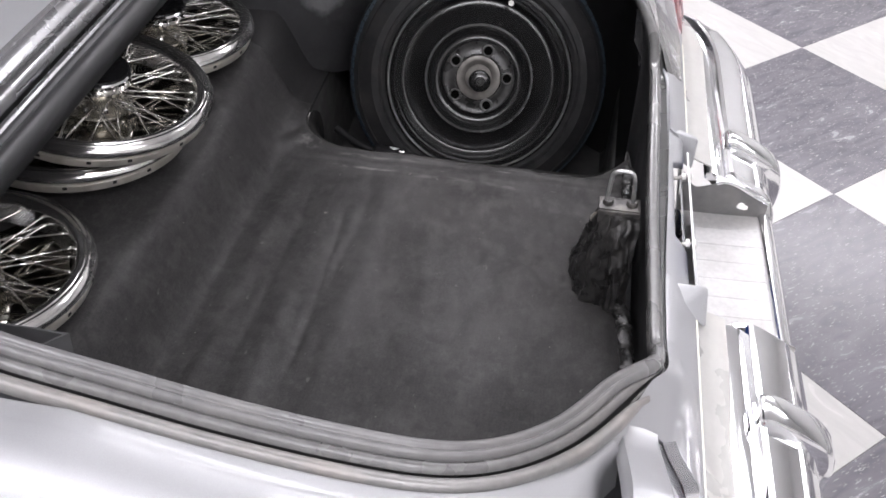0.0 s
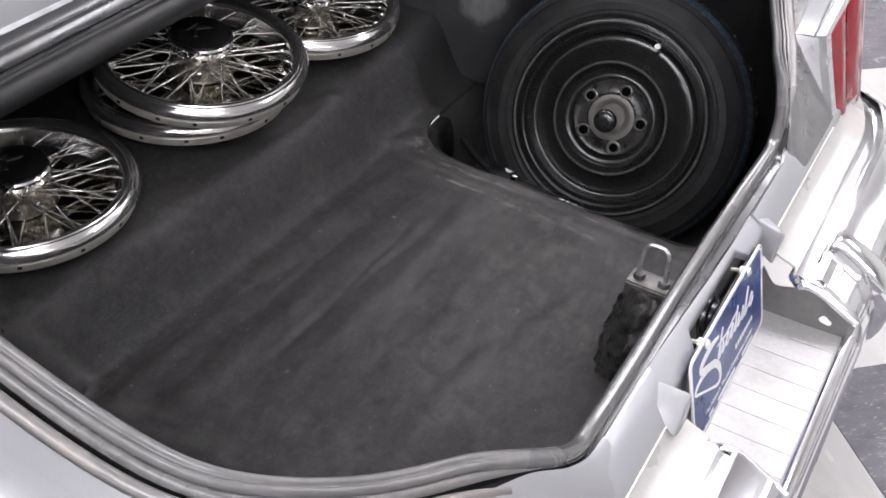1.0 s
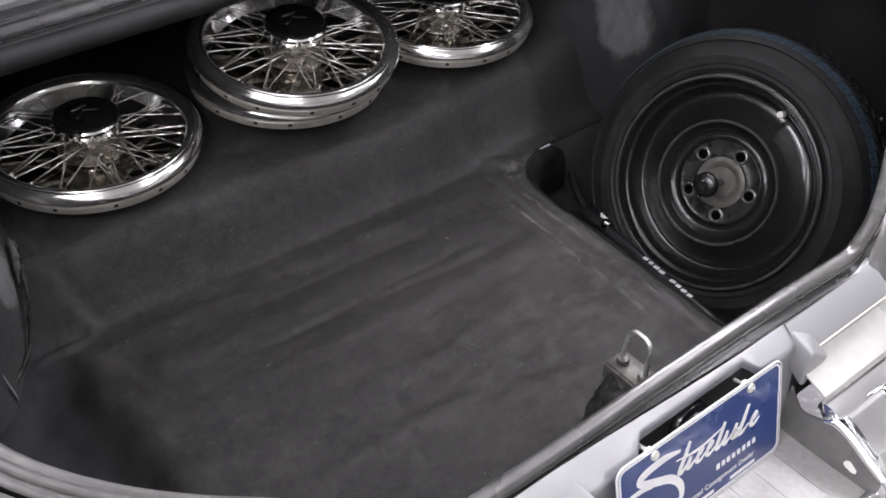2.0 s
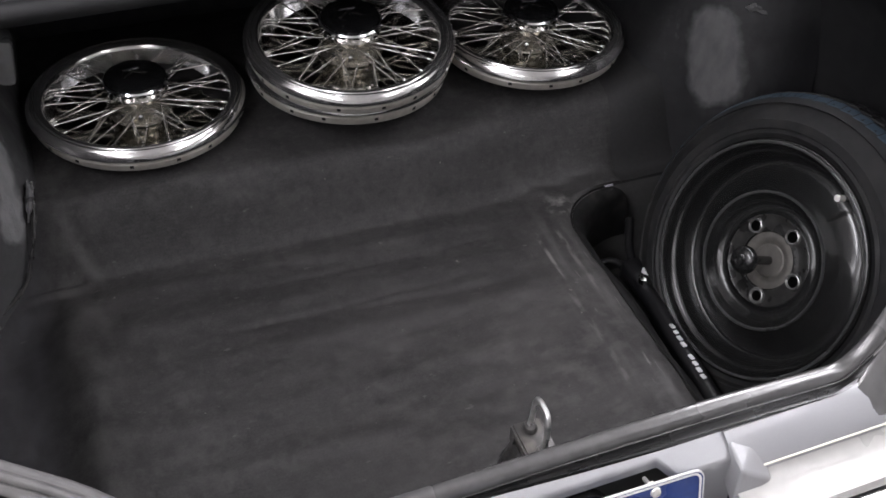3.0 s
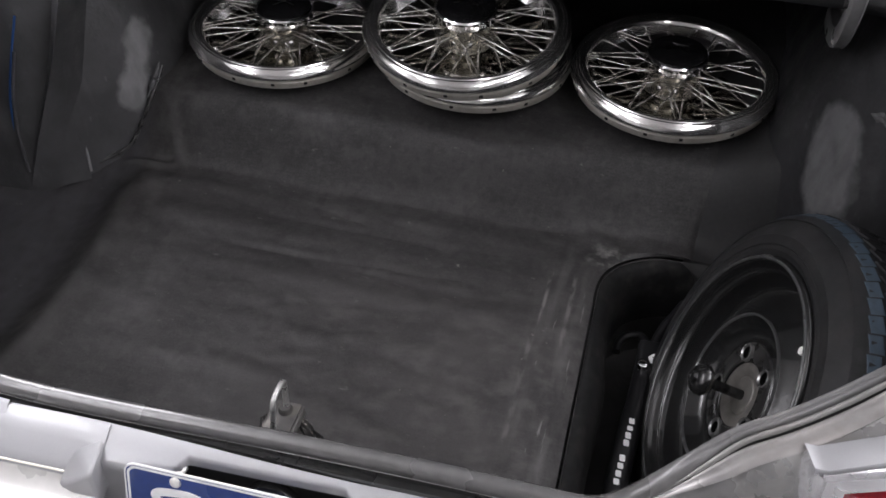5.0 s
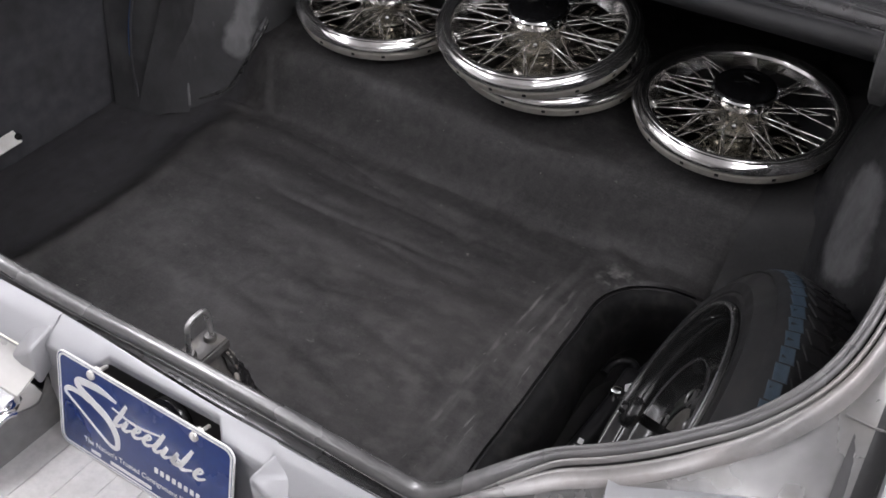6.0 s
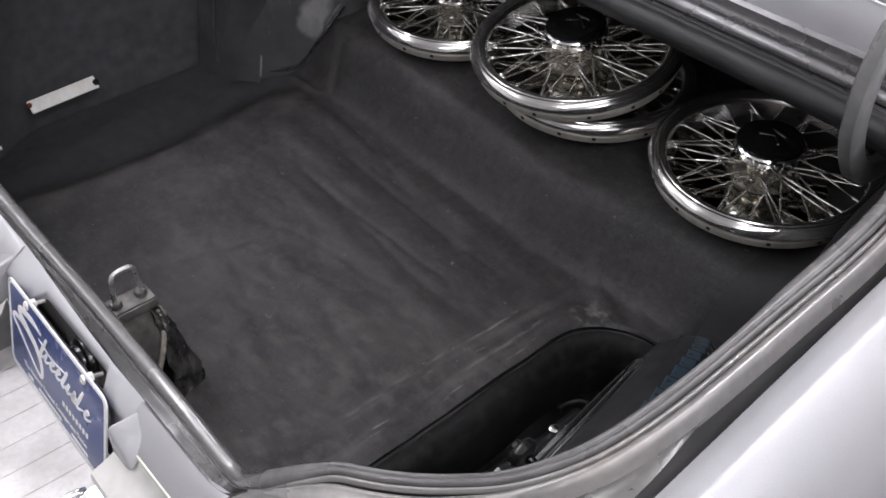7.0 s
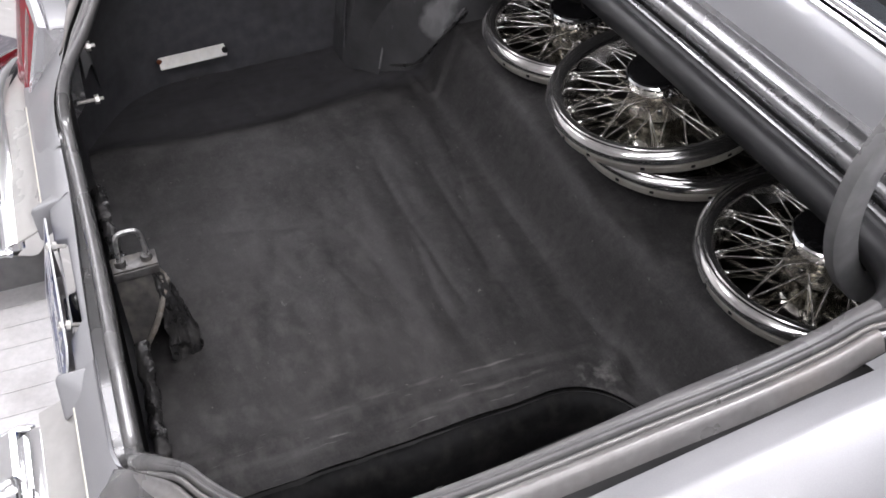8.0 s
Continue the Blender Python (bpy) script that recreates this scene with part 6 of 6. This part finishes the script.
# ---- steering lock in the well ----
def steering_lock():
    lock = thing("steering_lock", pose(0.416, 0.424, 0.391), "black steering-wheel lock bar with white lettering bars", "steering lock")
    part("tube", tube(smooth_line([(0.012, 0.15, 0.006), (0.006, 0.06, 0.003), (-0.002, -0.03, 0.0), (-0.016, -0.22, -0.004)], 6), 0.0175, 16), LOCK_BLACK, lock, "black vinyl-covered tube")
    part("lock_body", block((0.040, 0.075, 0.045), (0.014, 0.135, 0.004), 0.010, 3), LOCK_BLACK, lock)
    part("hook", tube(smooth_line([(0.008, 0.16, 0.002), (0.006, 0.19, -0.004), (-0.006, 0.208, -0.008), (-0.026, 0.206, -0.012), (-0.038, 0.188, -0.014), (-0.040, 0.168, -0.016)], 6), 0.0075, 12), LOCK_BLACK, lock, "black steel hook")
    part("hook", tube(smooth_line([(0.018, 0.165, 0.012), (0.030, 0.205, 0.020), (0.046, 0.235, 0.026), (0.060, 0.262, 0.034)], 6), 0.0085, 12), LOCK_BLACK, lock)
    part("lock_cylinder", moved(revolve([(0, 0.008), (0.006, 0.008), (0.0095, 0.006), (0.010, 0), (0.010, -0.012)], 20), pose(0.006, 0.108, 0.026)), CHROME_WORN, lock, "chrome key cylinder")
    part("sticker", moved(prism([(0.011, 0.006), (0.0, 0.012), (-0.011, 0.006), (-0.011, -0.008), (0.011, -0.008)], 0.0006), pose(0.024, 0.125, 0.0275, 0, 0, 20)), WHITE, lock, "small white sticker")
    for k in range(3):
        part("sticker_bar", moved(prism(rounded(0.010, 0.0018, 0.0006), 0.0005), pose(0.024, 0.125, 0.0283, 0, 0, 20) @ pose(0.001, -0.004 + 0.004 * k, 0)), LOCK_BLACK, lock)
    y = -0.005
    for k, w in enumerate((0.013, 0.010, 0.014, 0.014, 0.0, 0.014, 0.012, 0.013, 0.012)):
        if w:
            x = -0.0015 + 0.085 * y
            part("lettering_bar", moved(prism(rounded(w * 0.85, 0.0085, 0.002), 0.0008), pose(x, y, 0.02 * y, 0, 8, 5) @ pose(0, 0, 0.0178, 0, 0, 90)), WHITE, lock, "white lettering block")
        y -= 0.0145


steering_lock()


# ---- wire wheel covers ----
def wheel_cover(place, label):
    cover = thing("wheel_cover", place, label, "wheel cover", "wire wheel covers")
    part("outer_ring", revolve([(0.1560, -0.0120), (0.1585, -0.0070), (0.1615, -0.0030), (0.1660, -0.0012), (0.1712, -0.0010), (0.1726, -0.0026), (0.1738, -0.0012), (0.1772, -0.0014), (0.1784, -0.0030), (0.1796, -0.0024), (0.1838, -0.0062), (0.1866, -0.0112), (0.1880, -0.0155), (0.1866, -0.0178)], 128), COVER_CHROME, cover, "stepped chrome outer ring")
    part("inner_wall", revolve([(0.1560, -0.0120), (0.1540, -0.0180), (0.1495, -0.0300), (0.1450, -0.0400)], 96), CHROME_WORN, cover)
    part("band", revolve([(0.1866, -0.0178), (0.1836, -0.0190), (0.1822, -0.0245), (0.1828, -0.0255), (0.1812, -0.0350), (0.1790, -0.0400), (0.1740, -0.0415), (0.1600, -0.0415)], 128), BAND, cover, "dull cream-tinted band")
    for k in range(15):
        part("band_slot", moved(block((0.004, 0.007, 0.006), (0, 0, 0), 0.001), pose(0, 0, -0.0300, 0, 0, 24 * k + (5 if k % 3 else 0)) @ pose(0.1810, 0, 0)), BLACK_GAP, cover)
    part("hub_skirt", revolve([(0.0530, 0.0250), (0.0552, 0.0225), (0.0556, 0.0090), (0.0540, 0.0055), (0.0485, 0.0030), (0.0420, 0.0015)], 64), CHROME, cover, "chrome skirt of the hub")
    part("hub_cap", revolve([(0, 0.0315), (0.018, 0.0318), (0.034, 0.0312), (0.0470, 0.0302), (0.0515, 0.0285), (0.0530, 0.0250)], 64), CAP_BLACK, cover, "glossy black hub cap")
    part("emblem", moved(prism([(0.0, 0.018), (0.022, 0.0), (0.018, -0.003), (0.0, 0.012), (-0.018, -0.003), (-0.022, 0.0)], 0.0012, 0.0003), pose(0, -0.004, 0.0313)), DARK_CHROME, cover, "plain dark chrome emblem")
    part("emblem_bar", moved(prism(rounded(0.028, 0.0035, 0.001), 0.0014, 0.0003), pose(0, 0.018, 0.0312)), CHROME_WORN, cover)
    part("hub_neck", revolve([(0.0420, 0.003), (0.0400, -0.006), (0.0405, -0.013), (0.0465, -0.016), (0.0475, -0.019), (0.0430, -0.021), (0.0440, -0.031), (0.0500, -0.034), (0.0560, -0.036), (0.0575, -0.039), (0.0510, -0.0410)], 64), NECK_CHROME, cover, "stepped chrome hub neck")
    for k in range(10):
        part("neck_stud", moved(revolve([(0, 0.006), (0.0045, 0.005), (0.005, 0.0), (0.005, -0.006)], 10), pose(0, 0, 0, 0, 0, 36 * k) @ pose(0.0460, 0, -0.0265, 0, 70, 0)), CHROME, cover)
    part("back_plate", revolve([(0.0510, -0.0410), (0.100, -0.0412), (0.1500, -0.0414)], 64), DARK_CHROME, cover, "dark tarnished chrome back plate")
    # spokes: an upper and a lower set, laced both ways, each screwed into a nipple in the wall
    sets = ((10, 0.043, 0.001, 0.1555, -0.0140, 37, 0), (10, 0.043, -0.001, 0.1550, -0.0160, -37, 17), (10, 0.041, -0.011, 0.1520, -0.0235, 27, 7), (10, 0.041, -0.013, 0.1510, -0.0262, -27, 26))
    for n, r0, z0, r1, z1, lean, first in sets:
        a0, a1 = radians(first), radians(first + lean)
        start = Vector((r0 * math.cos(a0), r0 * math.sin(a0), z0))
        end = Vector((r1 * math.cos(a1), r1 * math.sin(a1), z1))
        bm = tube([start, start.lerp(end, 0.5), start.lerp(end, 0.915), start.lerp(end, 0.92), end], 0.0015, 8, radii=[0.0015, 0.0015, 0.0015, 0.0026, 0.0026])
        mesh = bpy.data.meshes.new("spoke")
        bm.to_mesh(mesh)
        bm.free()
        for p in mesh.polygons:
            p.use_smooth = True
        mesh.materials.append(SPOKE)
        for k in range(n):
            ob = new("spoke", mesh)
            ob.parent = cover
            ob.matrix_basis = pose(0, 0, 0, 0, 0, 360 / n * k)
    return cover


first = wheel_cover(pose(-0.355, 1.018, 0.680, 3.5, 1, 14), "chrome wire-spoked wheel cover lying on the mat")
copy_thing(first, pose(0.394, 1.018, 0.692, 3.5, 1, -9))["label"] = "chrome wire-spoked wheel cover lying on the mat"
copy_thing(first, pose(0.026, 1.014, 0.691, 3, 1, 25))["label"] = "chrome wire-spoked wheel cover under another one"
copy_thing(first, pose(0.019, 0.962, 0.762, 9, 0, 3))["label"] = "chrome wire-spoked wheel cover on top of another one"


# ---- floor tiles ----
def floor_tiles():
    bm = prism([(-TILE / 2 + 0.0008, -TILE / 2 + 0.0008), (TILE / 2 - 0.0008, -TILE / 2 + 0.0008), (TILE / 2 - 0.0008, TILE / 2 - 0.0008), (-TILE / 2 + 0.0008, TILE / 2 - 0.0008)], 0.004, 0.0006)
    meshes = []
    for m in (TILE_DARK, TILE_LIGHT):
        mesh = bpy.data.meshes.new("tile")
        bm.to_mesh(mesh)
        mesh.materials.append(m)
        meshes.append(mesh)
    bm.free()
    for i in range(-COUNT, COUNT + 1):
        for j in range(-COUNT, COUNT + 1):
            ob = new("tile", meshes[(i + j + 1) % 2])
            ob.parent = floor
            ob.matrix_basis = GRID @ pose((i + 0.5) * TILE, (j + 0.5) * TILE, -0.004, 0, 0, 90 * ((i * 7 + j * 3) % 4))


floor_tiles()
